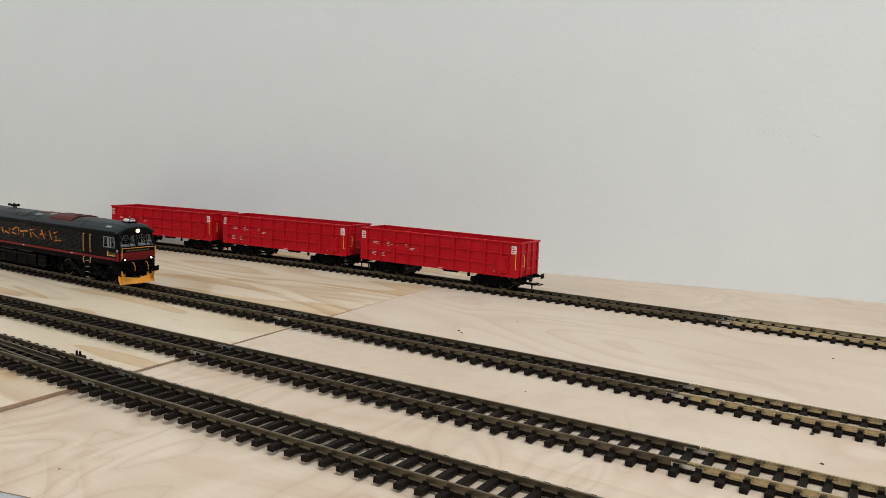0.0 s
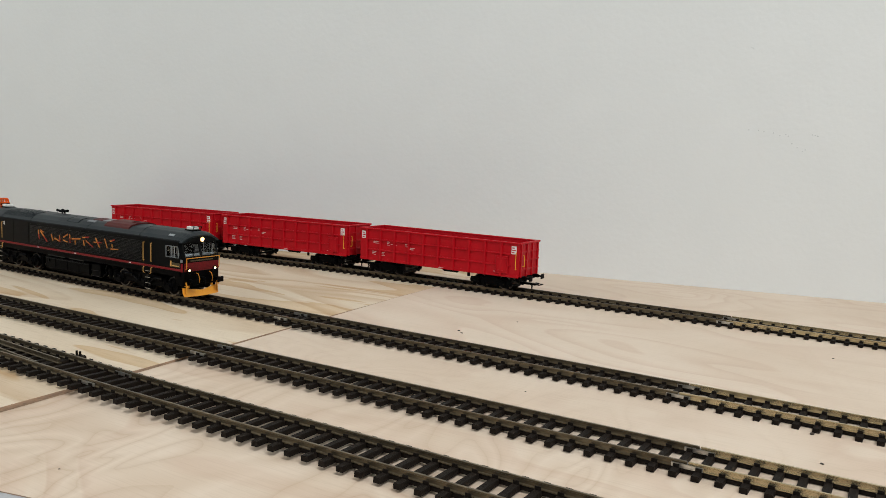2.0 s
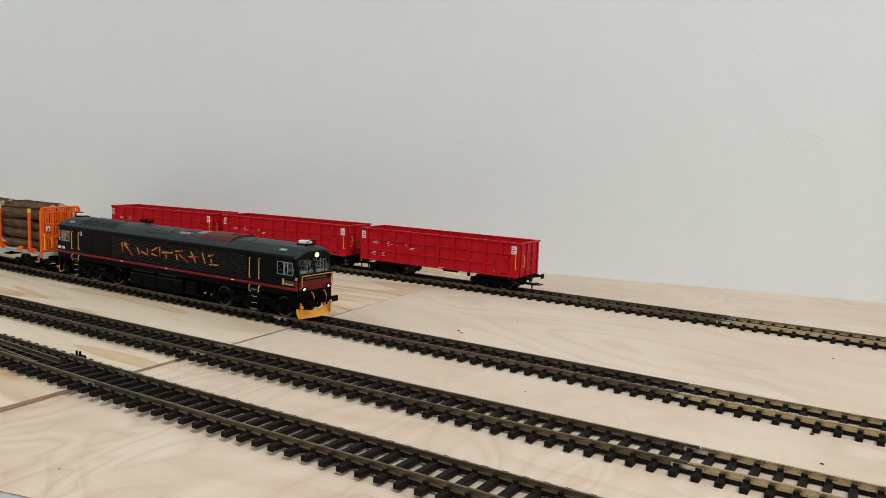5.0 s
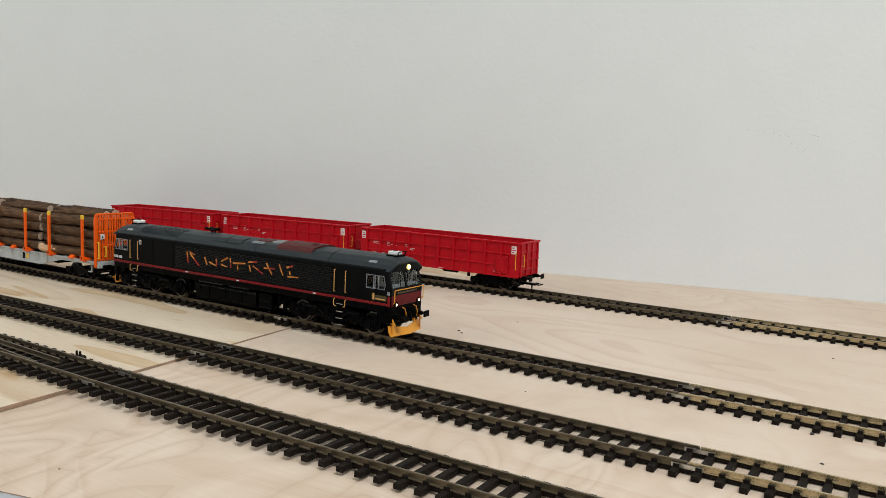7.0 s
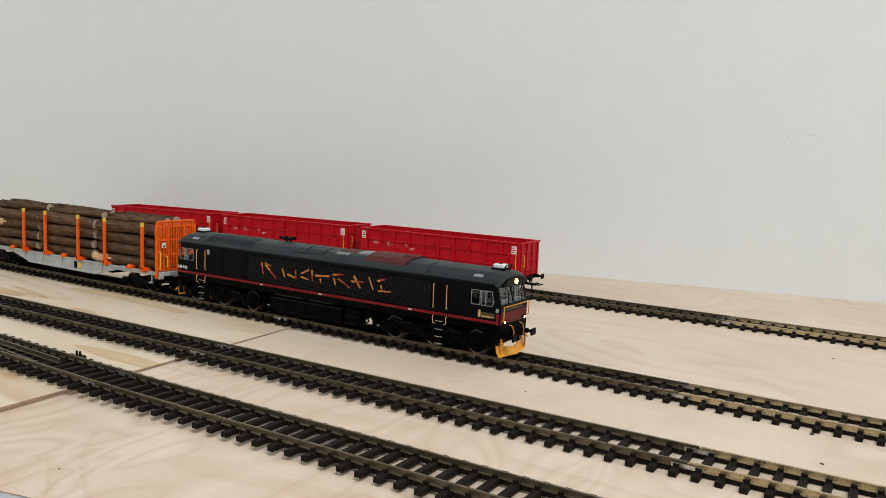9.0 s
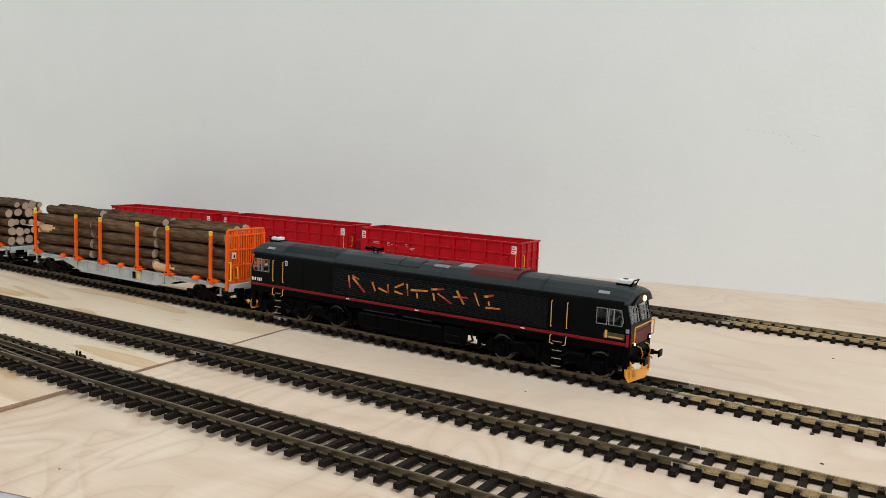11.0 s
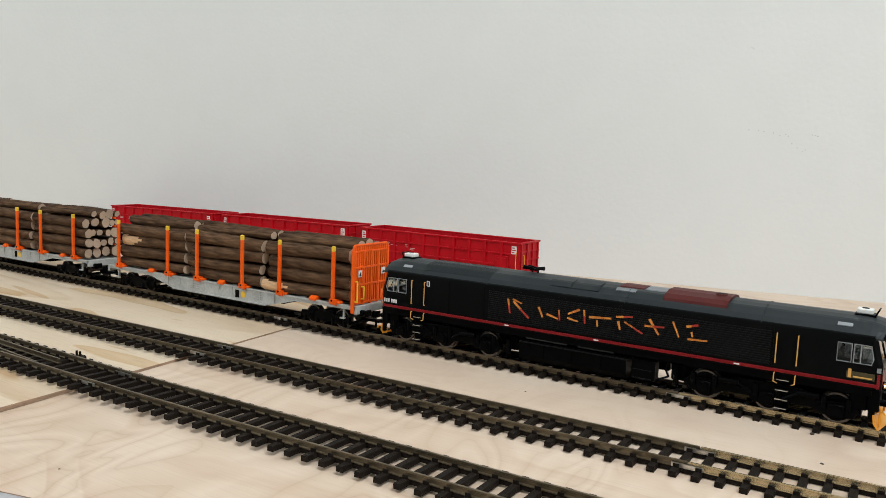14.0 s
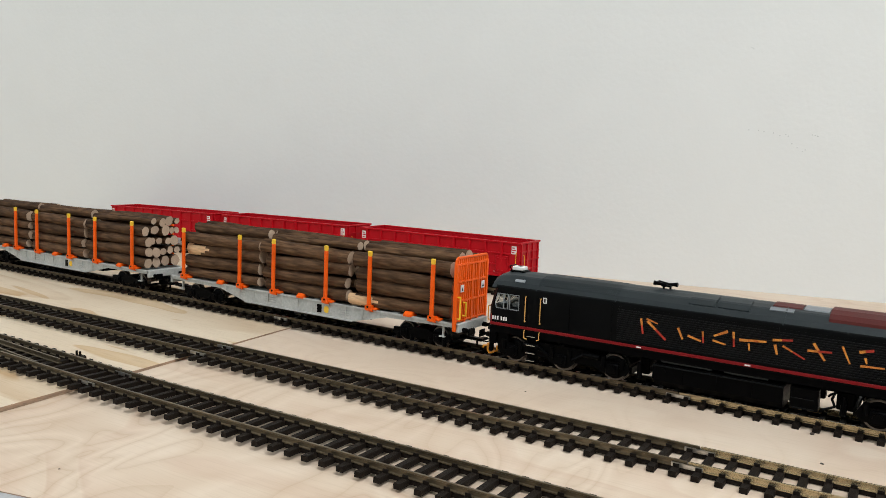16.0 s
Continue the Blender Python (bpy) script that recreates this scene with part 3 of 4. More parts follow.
# ---- log wagons of the moving train (x = 0 is the locomotive's front headstock) ----
def log_mesh(length, r, seed, split=False):
    rnd = random.Random(seed)
    bm = bmn()
    seg, n = 16, 16
    rings = []
    ph = [rnd.uniform(0, 6.28) for _ in range(6)]
    for i in range(n + 1):
        u = i / n
        x = -length / 2 + length * u
        cy = 0.5 * math.sin(3.0 * u + ph[0])
        cz = 0.5 * math.sin(3.6 * u + ph[1])
        rr = r * (1 - 0.06 * u + 0.035 * math.sin(9 * u + ph[2]))
        ring = []
        for k in range(seg):
            a = 2 * math.pi * k / seg
            q = rr * (1 + 0.05 * math.sin(2 * a + ph[3]) + 0.04 * math.sin(5 * a + ph[4] + 4 * u) + 0.11 * noise.noise(Vector((x * 0.16 + seed, 2.4 * math.cos(a), 2.4 * math.sin(a)))))
            slant = 0.12 * math.sin(a + ph[5]) * r if i in (0, n) else 0
            ring.append(bm.verts.new((x + slant, cy + q * math.cos(a), cz + q * math.sin(a))))
        rings.append(ring)
    for p, q in zip(rings, rings[1:]):
        for k in range(seg):
            j = (k + 1) % seg
            bm.faces.new((p[k], q[k], q[j], p[j]))
    bm.faces.new(rings[0][::-1])
    bm.faces.new(rings[-1])
    me = finish(bm, "log", 50)
    for m in (M["bark"], M["log_end"], M["split"]):
        me.materials.append(m)
    nf = len(me.polygons)
    me.polygons[nf - 1].material_index = me.polygons[nf - 2].material_index = 1
    if split:
        for i in range(5):
            for k in range(seg):
                a = 360 * (k + 0.5) / seg
                if 115 + 10 * i < a < 275 - 25 * i:
                    me.polygons[i * seg + k].material_index = 2
    return me


def log_wagon(shift, with_wall, seed):
    root = tagged(new("log_wagon"), "light grey flat wagon with orange stakes" + (", end wall and logs" if with_wall else ", loaded with logs"), "model wagon", "log wagons")
    f, r = -249.5, -463.0
    hw = 14.6
    for s in (-1, 1):
        bm = bmn()
        prof = [(f, 18.9), (r, 18.9), (r, 16.6), (r + 30, 16.2), (r + 45, 16.0), (r + 66, 10.2), (f - 66, 10.2), (f - 43, 16.0), (f - 4, 16.6), (f, 16.6)]
        prism_y(bm, prof, *sorted((s * hw, s * (hw - 1.4))))
        beam = part("side_beam", bm, M["grey"], root, "light grey fish-bellied side beam")
        bm = bmn()
        box(bm, r + 66, f - 66, *sorted((s * hw, s * (hw + 0.5))), 10.0, 10.8)
        box(bm, r + 1, f - 1, *sorted((s * hw, s * (hw + 0.5))), 18.1, 19.0)
        for k in range(11):
            x = r + 50 + k * 11.6
            box(bm, x - 0.3, x + 0.3, *sorted((s * hw, s * (hw + 0.35))), 12.5 if 0 < k < 10 else 15.5, 18.1)
        part("flange", bm, M["grey"], beam)
        bm = bmn()
        box(bm, -340.6, -337.4, *sorted((s * (hw + 0.02), s * (hw + 0.16))), 12.0, 16.8)
        part("printed_panel", bm, M["under"], beam, "small black printed panel")
        bm = bmn()
        rod(bm, (-333.9, s * (hw + 0.02), 14.4), (-333.9, s * (hw + 0.2), 14.4), 2.0, seg=14)
        part("printed_panel", bm, M["tip"], beam, "small yellow printed disc")
        for x, z, w in ((-318, 15.5, 7), (-318, 14.2, 6), (-318, 12.9, 7), (-292, 16.6, 3), (-372, 15.6, 9), (-372, 14.2, 8), (-372, 12.8, 9), (-396, 15.4, 4)):
            bm = bmn(); box(bm, x - w, x, *sorted((s * (hw + 0.02), s * (hw + 0.12))), z, z + 0.5)
            part("printed_bar", bm, M["deck"], beam)
    bm = bmn()
    box(bm, r, f, -hw + 1.4, hw - 1.4, 16.8, 18.4)
    for k in range(8):
        x = r + 12 + k * (f - r - 24) / 7
        box(bm, x - 2, x + 2, -hw + 1.4, hw - 1.4, 18.4, 19.2, 0.2)
    part("deck", bm, M["deck"], root, "grey steel deck with cross members")
    bm = bmn()
    box(bm, r + 60, f - 60, -6, 6, 10.6, 16.8, 0.4)
    rod(bm, (-350, 8, 11.5), (-330, 8, 11.5), 3.2, seg=12)
    box(bm, -375, -362, -12, -7, 10.8, 16.8, 0.3)
    part("underframe", bm, M["under"], root, "black underframe with brake gear", 40)
    for x, s in ((f, 1), (r, -1)):
        bm = bmn(); box(bm, x - 1, x + 1, -hw, hw, 14.2, 19.0, 0.3)
        part("headstock", bm, M["grey"], root)
        buffer_pair(root, x, s, 15.2, 10.1, 5.2)
        coupler(root, x, s)
        for y in (-12.6, 12.6):
            bm = bmn()
            box(bm, x - s * 9 - 0.4, x - s * 9 + 0.4, y - 0.6, y + 0.6, 11.0, 16.4)
            box(bm, x - s * 9 - 1.6, x - s * 9 + 1.6, y - 1.8, y + 0.2, 10.6, 11.3)
            part("step", bm, M["grey"], root)
    for xc in (-272.0, -435.0):
        wagon_bogie(root, xc, True)
    # stakes: angled foot, upright and yellow tip on both sides
    stakes = (-263.8, -303.5, -333.5, -372.8, -400.2, -449.5)
    for x in stakes:
        for s in (-1, 1):
            bm = bmn()
            y = s * 16.2
            box(bm, x - 1.0, x + 1.0, *sorted((y - s * 0.8, y + s * 0.9)), 20.5, 48.8, 0.3)
            prism_x(bm, [(y + s * 1.0, 21.5), (y + s * 1.0, 18.8), (y - s * 1.5, 17.6), (s * 11.5, 18.9), (s * 11.5, 20.4), (y - s * 1.4, 21.5)], x - 1.9, x + 1.9)
            box(bm, x + 1.0, x + 4.4, *sorted((s * 12.0, s * 15.9)), 18.95, 20.3, 0.3)
            st = part("stake", bm, M["orange"], root, "orange load stake with a yellow tip")
            bm = bmn(); box(bm, x - 1.05, x + 1.05, *sorted((y - s * 0.85, y + s * 0.95)), 48.82, 51.8, 0.3)
            part("stake_tip", bm, M["tip"], st, "yellow stake tip")
            bm = bmn(); rod(bm, (x, y + s * 0.9, 20.7), (x, y + s * 1.25, 20.7), 0.6, seg=8)
            part("bolt", bm, M["under"], st)
    for x in (-279.0, -352.9, -418.0):
        for s in (-1, 1):
            bm = bmn()
            prism_x(bm, [(s * 10.5, 18.9), (s * 15.8, 18.6), (s * 15.8, 19.8), (s * 14, 21.2), (s * 10.5, 21.4)], x - 2.4, x + 2.4)
            part("cleat", bm, M["orange"], root, "small orange folded stake cleat")
    if with_wall:
        wx = -250.6
        bm = bmn()
        for s in (-1, 1):
            box(bm, wx - 1.2, wx + 0.6, *sorted((s * 15.9, s * 14.1)), 14.8, 50.6, 0.3)
        wire(bm, [(wx - 0.3, -15.3, 49.8), (wx - 0.3, -14.9, 52.2), (wx - 0.3, -13.9, 53.2), (wx - 0.3, 13.9, 53.2), (wx - 0.3, 14.9, 52.2), (wx - 0.3, 15.3, 49.8)], 0.75, 8)
        wall = part("end_wall", bm, M["orange"], root, "orange lattice end wall")
        for z in (20.0, 30.5, 40.5, 49.6):
            bm = bmn(); box(bm, wx - 0.9, wx + 0.3, -14.2, 14.2, z - 0.55, z + 0.55, 0.15)
            part("crossbar", bm, M["orange"], wall)
        for k in range(3):
            y = -6.4 + k * 6.4
            bm = bmn(); box(bm, wx - 0.9, wx + 0.5, y - 0.6, y + 0.6, 18.8, 49.8, 0.15)
            part("upright", bm, M["orange"], wall)
        for k in range(15):
            y = -13.3 + k * 1.9
            bm = bmn(); box(bm, wx - 0.7, wx + 0.1, y - 0.42, y + 0.42, 20.4, 52.8)
            part("bar", bm, M["orange"], wall)
        for y in (-10.2, 10.2):
            bm = bmn(); box(bm, wx + 0.5, wx + 0.75, y - 1.5, y + 1.5, 35.2, 39.0)
            pl = part("placard", bm, M["mark"], wall, "small white warning placard")
            bm = bmn(); prism_x(bm, [(y - 0.8, 35.9), (y + 0.8, 35.9), (y, 38.0)], wx + 0.7, wx + 0.85)
            part("warning_mark", bm, M["under"], pl)
        for y, z0, z1 in ((-14.2, 21.5, 33.0), (-8.6, 22.5, 29.5)):
            bm = bmn(); wire(bm, [(wx + 0.4, y, z0), (wx + 2.2, y, z0), (wx + 2.2, y, z1), (wx + 0.4, y, z1)], 0.45)
            part("grab_handle", bm, M["tip"], wall, "thin yellow grab handle")
    # logs: three stacks side by side along the wagon
    rnd = random.Random(seed)
    placed = []
    for b, (x1, x0) in enumerate(((-253.8, -316.5), (-320.0, -383.5), (-387.0, -450.5))):
        z = 19.4
        counts = ((4, 4, 5, 4, 3), (4, 5, 4, 4, 3), (5, 4, 4, 4, 3))[b] if with_wall else ((4, 5, 5, 5, 4), (4, 5, 4, 5, 3), (5, 4, 5, 4, 3))[b]
        for ri, nlog in enumerate(counts):
            rads = [rnd.uniform(2.3, 4.3) if ri else rnd.uniform(3.5, 4.0) for _ in range(nlog)]
            if ri < 4:
                rads[0] = rnd.uniform(3.5, 3.85)
            tot = sum(2 * q for q in rads)
            span = 29.4 if ri < 4 else 21.5
            k = min(1.14, span / tot) if ri < 4 else min(0.92, span / tot)
            y = -span / 2 + (0 if ri < 4 else rnd.uniform(1.5, 3.5))
            gap = max(0.0, (span - tot * k) / nlog)
            for q in rads:
                rr = q * k
                ln = (x1 - x0) + rnd.uniform(-3.5, 1.0)
                placed.append((b, ri, (x0 + x1) / 2 + rnd.uniform(-1.6, 1.6), y + rr + gap / 2, z + max(rr, 3.6) - (0.6 if ri > 3 else 0), min(3.95, max(rr, 2.3)), ln))
                y += 2 * rr + gap
            z += 7.2 if ri < 3 else 6.0
    return root, placed


def load_logs(placed, seed, splits=()):
    """Each log is a thing of its own, lying on the deck or on the row below."""
    obs = []
    for i, (b, ri, x, y, z, r, ln) in enumerate(placed):
        me = log_mesh(ln, r * 0.985, seed * 1000 + i, (b, ri) in splits and y < -8)
        rnd = random.Random(seed * 77 + i)
        ob = tagged(new("log", me), "short brown bark-covered log with pale sawn ends" if (b, ri) not in splits or y > -8 else "short brown log with a pale split end", "log", "logs on the wagons")
        obs.append((ob, Vector((x * MM, y * MM, (4.0 + (z - 4.0) * 0.97) * MM + (0.8 * MM if ri > 3 else 0.0))), rnd.uniform(-1.0, 1.0), 180 * rnd.randint(0, 0)))
    return obs


W2 = -236.5
LIFT[0] = 0.953
wagon_one, logs_one = log_wagon(0.0, True, 5)
wagon_two, logs_two = log_wagon(0.0, False, 9)
LIFT[0] = 1.0
cargo_one = load_logs(logs_one, 1, {(0, 0), (2, 2)})
cargo_two = load_logs(logs_two, 2, set())


# ---- locomotive (x = 0 at the front headstock, rear at -231.5) ----
LEN = 231.5


def loco():
    root = tagged(new("diesel_locomotive"), "black diesel locomotive with dark red lining, orange ploughs and lit lamps", "model locomotive")
    hw = 15.2
    mid = -LEN / 2

    def both(x):
        return (x, -LEN - x)

    # lower body: straight sides, raked windscreens
    bm = bmn()
    zs = [(21.6, 0.0), (31.2, 0.0)]
    rows = []
    for z, dx in zs:
        inset = 1.3
        rows.append([bm.verts.new(q) for q in ((-1.6 + dx, -hw, z), (dx, -hw + inset, z), (dx, hw - inset, z), (-1.6 + dx, hw, z),
                                               (-LEN + 1.6 - dx, hw, z), (-LEN - dx, hw - inset, z), (-LEN - dx, -hw + inset, z), (-LEN + 1.6 - dx, -hw, z))])
    for a, c in zip(rows, rows[1:]):
        for i in range(8):
            j = (i + 1) % 8
            bm.faces.new((a[i], a[j], c[j], c[i]))
    bm.faces.new(rows[0][::-1])
    bm.faces.new(rows[-1])
    box(bm, -LEN + 17.0, -17.0, -hw, hw, 31.2, 41.2)
    part("body", bm, M["black"], root, "satin black body shell")

    # roof with a rounded hood over each windscreen
    prof = [(-hw, 41.2), (-hw + 0.15, 42.0), (-12.6, 44.6), (-9.4, 46.9), (-8.4, 47.4), (-4, 48.2), (0, 48.5), (4, 48.2), (8.4, 47.4), (9.4, 46.9), (12.6, 44.6), (hw - 0.15, 42.0), (hw, 41.2)]
    bm = bmn()
    rings = []
    for x, sc in ((-LEN - 0.3, 0.66), (-LEN + 0.5, 0.76), (-LEN + 2, 0.87), (-LEN + 4.2, 0.95), (-LEN + 7.5, 1.0), (-7.5, 1.0), (-4.2, 0.95), (-2, 0.87), (-0.5, 0.76), (0.3, 0.66)):
        rings.append([bm.verts.new((x - (1 if x > mid else -1) * abs(y) ** 2 * 0.006, y, 41.2 + (z - 41.2) * sc)) for y, z in prof])
    for a, c in zip(rings, rings[1:]):
        for i in range(len(prof) - 1):
            bm.faces.new((a[i], a[i + 1], c[i + 1], c[i]))
        bm.faces.new((a[-1], a[0], c[0], c[-1]))
    bm.faces.new(rings[0])
    bm.faces.new(rings[-1][::-1])
    part("roof", bm, M["slate"], root, "slate grey roof with sloped shoulders")

    # black hood face under the roof edge, where the top lamp sits
    for s, x in ((1, 0.0), (-1, -LEN)):
        bm = bmn()
        prism_x(bm, [(-13.4, 41.0), (-12.2, 41.6), (-9.4, 43.4), (-7.4, 44.4), (0, 45.3), (7.4, 44.4), (9.4, 43.4), (12.2, 41.6), (13.4, 41.0)], *sorted((x - s * 3, x + s * 0.1)))
        part("hood_face", bm, M["black"], root)

    # ribbed side panels
    for s in (-1, 1):
        bm = bmn(); box(bm, -168.0, -39.2, *sorted((s * (hw - 0.1), s * (hw + 0.06))), 24.4, 40.4)
        panel = part("ribbed_panel", bm, M["black"], root, "black side panel with fine horizontal ribs")
        for k in range(15):
            z = 25.2 + k * 0.98
            bm = bmn(); box(bm, -167.5, -39.5, *sorted((s * hw, s * (hw + 0.36))), z - 0.25, z + 0.25)
            part("rib", bm, M["rib"], panel)
        for x in (-170.2, -101.5, -38.8):
            bm = bmn(); box(bm, x - 0.25, x + 0.25, *sorted((s * hw, s * (hw + 0.18))), 24.0, 41.0)
            part("panel_seam", bm, M["black"], root)
        for x in both(-41.5):
            bm = bmn(); box(bm, x - 0.2, x + 0.2, *sorted((s * hw, s * (hw + 0.1))), 24.2, 40.6)
            part("door_seam", bm, M["under"], root)
        bm = bmn(); prism_x(bm, [(s * (hw + 0.08), 41.0), (s * (hw - 0.04), 42.05), (s * (hw - 0.45), 42.65), (s * (hw - 1.0), 42.5), (s * (hw - 0.6), 41.0)], -LEN + 3.4, -3.4)
        part("cantrail", bm, M["black"], root, "black strip below the roof edge")
        bm = bmn(); box(bm, -LEN + 1.0, -1.0, *sorted((s * (hw - 0.5), s * (hw + 0.34))), 22.3, 23.7, 0.15)
        part("lining", bm, M["stripe"], root, "dark red lining stripe")
        bm = bmn()
        for x in (-51.7, -112, -157):
            box(bm, x - 1.1, x + 1.1, *sorted((s * (hw + 0.3), s * (hw + 0.42))), 22.7, 23.3)
        part("lining_mark", bm, M["mark"], root)
        bm = bmn(); box(bm, -LEN + 3, -3, *sorted((s * (hw - 2.0), s * (hw - 0.2))), 18.6, 22.2)
        part("sole_bar", bm, M["under"], root, "black sole bar")

    # cabs: pillars round real window openings, framed panes, seats inside
    def ring_y(bm, outer, inner, y0, y1):
        n = len(outer)
        v = [[bm.verts.new((x, y, z)) for x, z in poly] for y in (y0, y1) for poly in (outer, inner)]
        for i in range(n):
            j = (i + 1) % n
            for p, q in ((v[0], v[1]), (v[1], v[3]), (v[3], v[2]), (v[2], v[0])):
                bm.faces.new((p[i], p[j], q[j], q[i]))

    for end in (1, -1):
        def X(x):
            return x if end > 0 else -LEN - x

        def mirror(poly):
            return [(X(x), z) for x, z in poly]
        rear_win = [(-15.8, 31.0), (-10.7, 31.0), (-10.7, 38.7), (-15.8, 38.7), (-15.8, 34.8)]
        front_win = [(-10.2, 31.0), (-3.8, 31.0), (-3.1, 33.4), (-4.3, 38.7), (-10.2, 38.7)]
        for s in (-1, 1):
            ys = sorted((s * (hw - 0.7), s * hw))
            for poly in ([(-17.0, 31.2), (-15.9, 31.2), (-15.9, 41.2), (-17.0, 41.2)], [(-15.9, 38.7), (-4.4, 38.7), (-4.4, 41.2), (-15.9, 41.2)],
                         [(-10.7, 31.2), (-10.2, 31.2), (-10.2, 38.7), (-10.7, 38.7)], [(-3.8, 31.2), (-1.6, 31.2), (-4.2, 41.2), (-4.4, 41.2), (-4.4, 38.7), (-3.1, 33.4)]):
                bm = bmn(); prism_y(bm, mirror(poly), *ys)
                part("cab_pillar", bm, M["black"], root)
            for poly in (rear_win, front_win):
                poly = mirror(poly)
                cx, cz = sum(p[0] for p in poly) / 5, sum(p[1] for p in poly) / 5
                inner = [(cx + (px - cx) * 0.91, cz + (pz - cz) * 0.935) for px, pz in poly]
                bm = bmn(); ring_y(bm, poly, inner, *sorted((s * (hw - 0.3), s * (hw + 0.3))))
                fr = part("window", bm, M["silver"], root, "silver-framed cab side window")
                bm = bmn(); prism_y(bm, inner, *sorted((s * (hw - 0.15), s * (hw + 0.05))))
                pn = part("pane", bm, M["glass"], fr, "clear cab window pane")
                pn.visible_shadow = False
            bm = bmn(); box(bm, *sorted((X(-7.9), X(-7.5))), *sorted((s * (hw - 0.2), s * (hw + 0.32))), 31.4, 38.4)
            part("window_bar", bm, M["silver"], root)
            bm = bmn()
            y = s * 7.0
            box(bm, *sorted((X(-13.0), X(-9.0))), y - 2.2, y + 2.2, 31.25, 33.2, 0.3)
            box(bm, *sorted((X(-13.6), X(-12.4))), y - 2.2, y + 2.2, 32.0, 37.6, 0.3)
            part("cab_seat", bm, M["cabin"], root, "grey cab seat")
        bm = bmn(); box(bm, *sorted((X(-5.6), X(-2.6))), -12.5, 12.5, 31.25, 32.9, 0.2)
        part("cab_console", bm, M["cabin"], root, "grey cab console")
    # plate and small markings
    for s in (-1, 1):
        bm = bmn(); box(bm, -12.0, -2.4, *sorted((s * hw, s * (hw + 0.16))), 24.9, 27.6)
        pl = part("emblem_plate", bm, M["gold"], root, "dull gold emblem plate")
        bm = bmn(); box(bm, -11.4, -10.3, *sorted((s * (hw + 0.1), s * (hw + 0.26))), 25.0, 28.6)
        box(bm, -9.6, -3.2, *sorted((s * (hw + 0.14), s * (hw + 0.24))), 25.3, 25.9)
        part("emblem_bar", bm, M["tan_rail"], pl)
        bm = bmn(); box(bm, -1.9, -1.7 + 1.2, *sorted((s * (hw - 0.4), s * (hw + 0.2))), 28.4, 30.2)
        part("marker", bm, M["silver"], root)
        # running number as plain bars
        bm = bmn()
        for k in range(6):
            x = -229.6 + k * 1.3 + (0.7 if k > 2 else 0)
            box(bm, x, x + 0.75, *sorted((s * hw, s * (hw + 0.14))), 25.0, 26.9)
        part("running_number", bm, M["mark"], root, "white printed bars")
        bm = bmn(); box(bm, -203.4, -201.6, *sorted((s * hw, s * (hw + 0.14))), 36.6, 39.4)
        mk = part("side_mark", bm, M["mark"], root)
        bm = bmn(); box(bm, -202.9, -202.1, *sorted((s * (hw + 0.1), s * (hw + 0.2))), 37.1, 38.9)
        part("mark_bar", bm, M["under"], mk)

    # brushed emblem: loose orange strokes, red at their starts
    strokes = [((-156.8, 36.4), (-155.6, 29.4)), ((-154.0, 35.6), (-145.6, 28.2)), ((-154.4, 36.6), (-149.4, 35.0)),
               ((-140.8, 34.6), (-138.6, 29.8)), ((-136.6, 31.8), (-131.0, 30.2)), ((-130.6, 34.6), (-130.0, 29.6)),
               ((-120.6, 36.2), (-126.0, 33.4)), ((-126.4, 31.4), (-121.0, 30.4)),
               ((-118.4, 36.4), (-117.8, 30.0)), ((-116.0, 33.4), (-105.6, 34.2)), ((-112.2, 32.4), (-111.8, 29.4)),
               ((-103.4, 35.4), (-96.0, 36.4)), ((-102.4, 33.6), (-101.4, 29.6)), ((-99.6, 33.6), (-91.2, 29.4)),
               ((-88.6, 36.6), (-84.2, 30.0)), ((-90.6, 33.2), (-82.0, 33.8)),
               ((-78.6, 37.0), (-75.6, 30.4)), ((-72.8, 35.6), (-68.0, 37.0)), ((-70.6, 33.6), (-70.0, 31.4)), ((-72.0, 30.2), (-64.0, 30.6))]
    for s in (-1, 1):
        for i, (p, q) in enumerate(strokes):
            n = Vector((q[0] - p[0], q[1] - p[1])).normalized()
            w = 0.46 + 0.1 * math.sin(i * 2.3)
            ox, oz = -n.y * w, n.x * w

            def quad(u0, u1, wa, wb):
                x0, z0 = p[0] + (q[0] - p[0]) * u0, p[1] + (q[1] - p[1]) * u0
                x1, z1 = p[0] + (q[0] - p[0]) * u1, p[1] + (q[1] - p[1]) * u1
                xm, zm = (x0 + x1) / 2 - oz * 0.25, (z0 + z1) / 2 + ox * 0.25
                return [(x0 + ox * wa, z0 + oz * wa), (xm + ox * (wa + wb) / 2, zm + oz * (wa + wb) / 2), (x1 + ox * wb, z1 + oz * wb), (x1 - ox * wb, z1 - oz * wb), (xm - ox * (wa + wb) / 2, zm - oz * (wa + wb) / 2), (x0 - ox * wa, z0 - oz * wa)]

            def flip(a):
                return a if s < 0 else [(-221.6 - x, z) for x, z in a]
            bm = bmn(); prism_y(bm, flip(quad(0, 1, 1.1, 0.75)), *sorted((s * (hw + 0.1), s * (hw + 0.44 + 0.012 * (i % 3)))))
            st = part("brush_stroke", bm, M["logo_o"], root, "loose orange brush stroke")
            if i in (0, 1, 5, 8, 11, 13, 15, 17):
                bm = bmn(); prism_y(bm, flip(quad(0.45, 1.0, 0.9, 0.9)), *sorted((s * (hw + 0.15), s * (hw + 0.5))))
                part("red_stroke", bm, M["logo_r"], st)

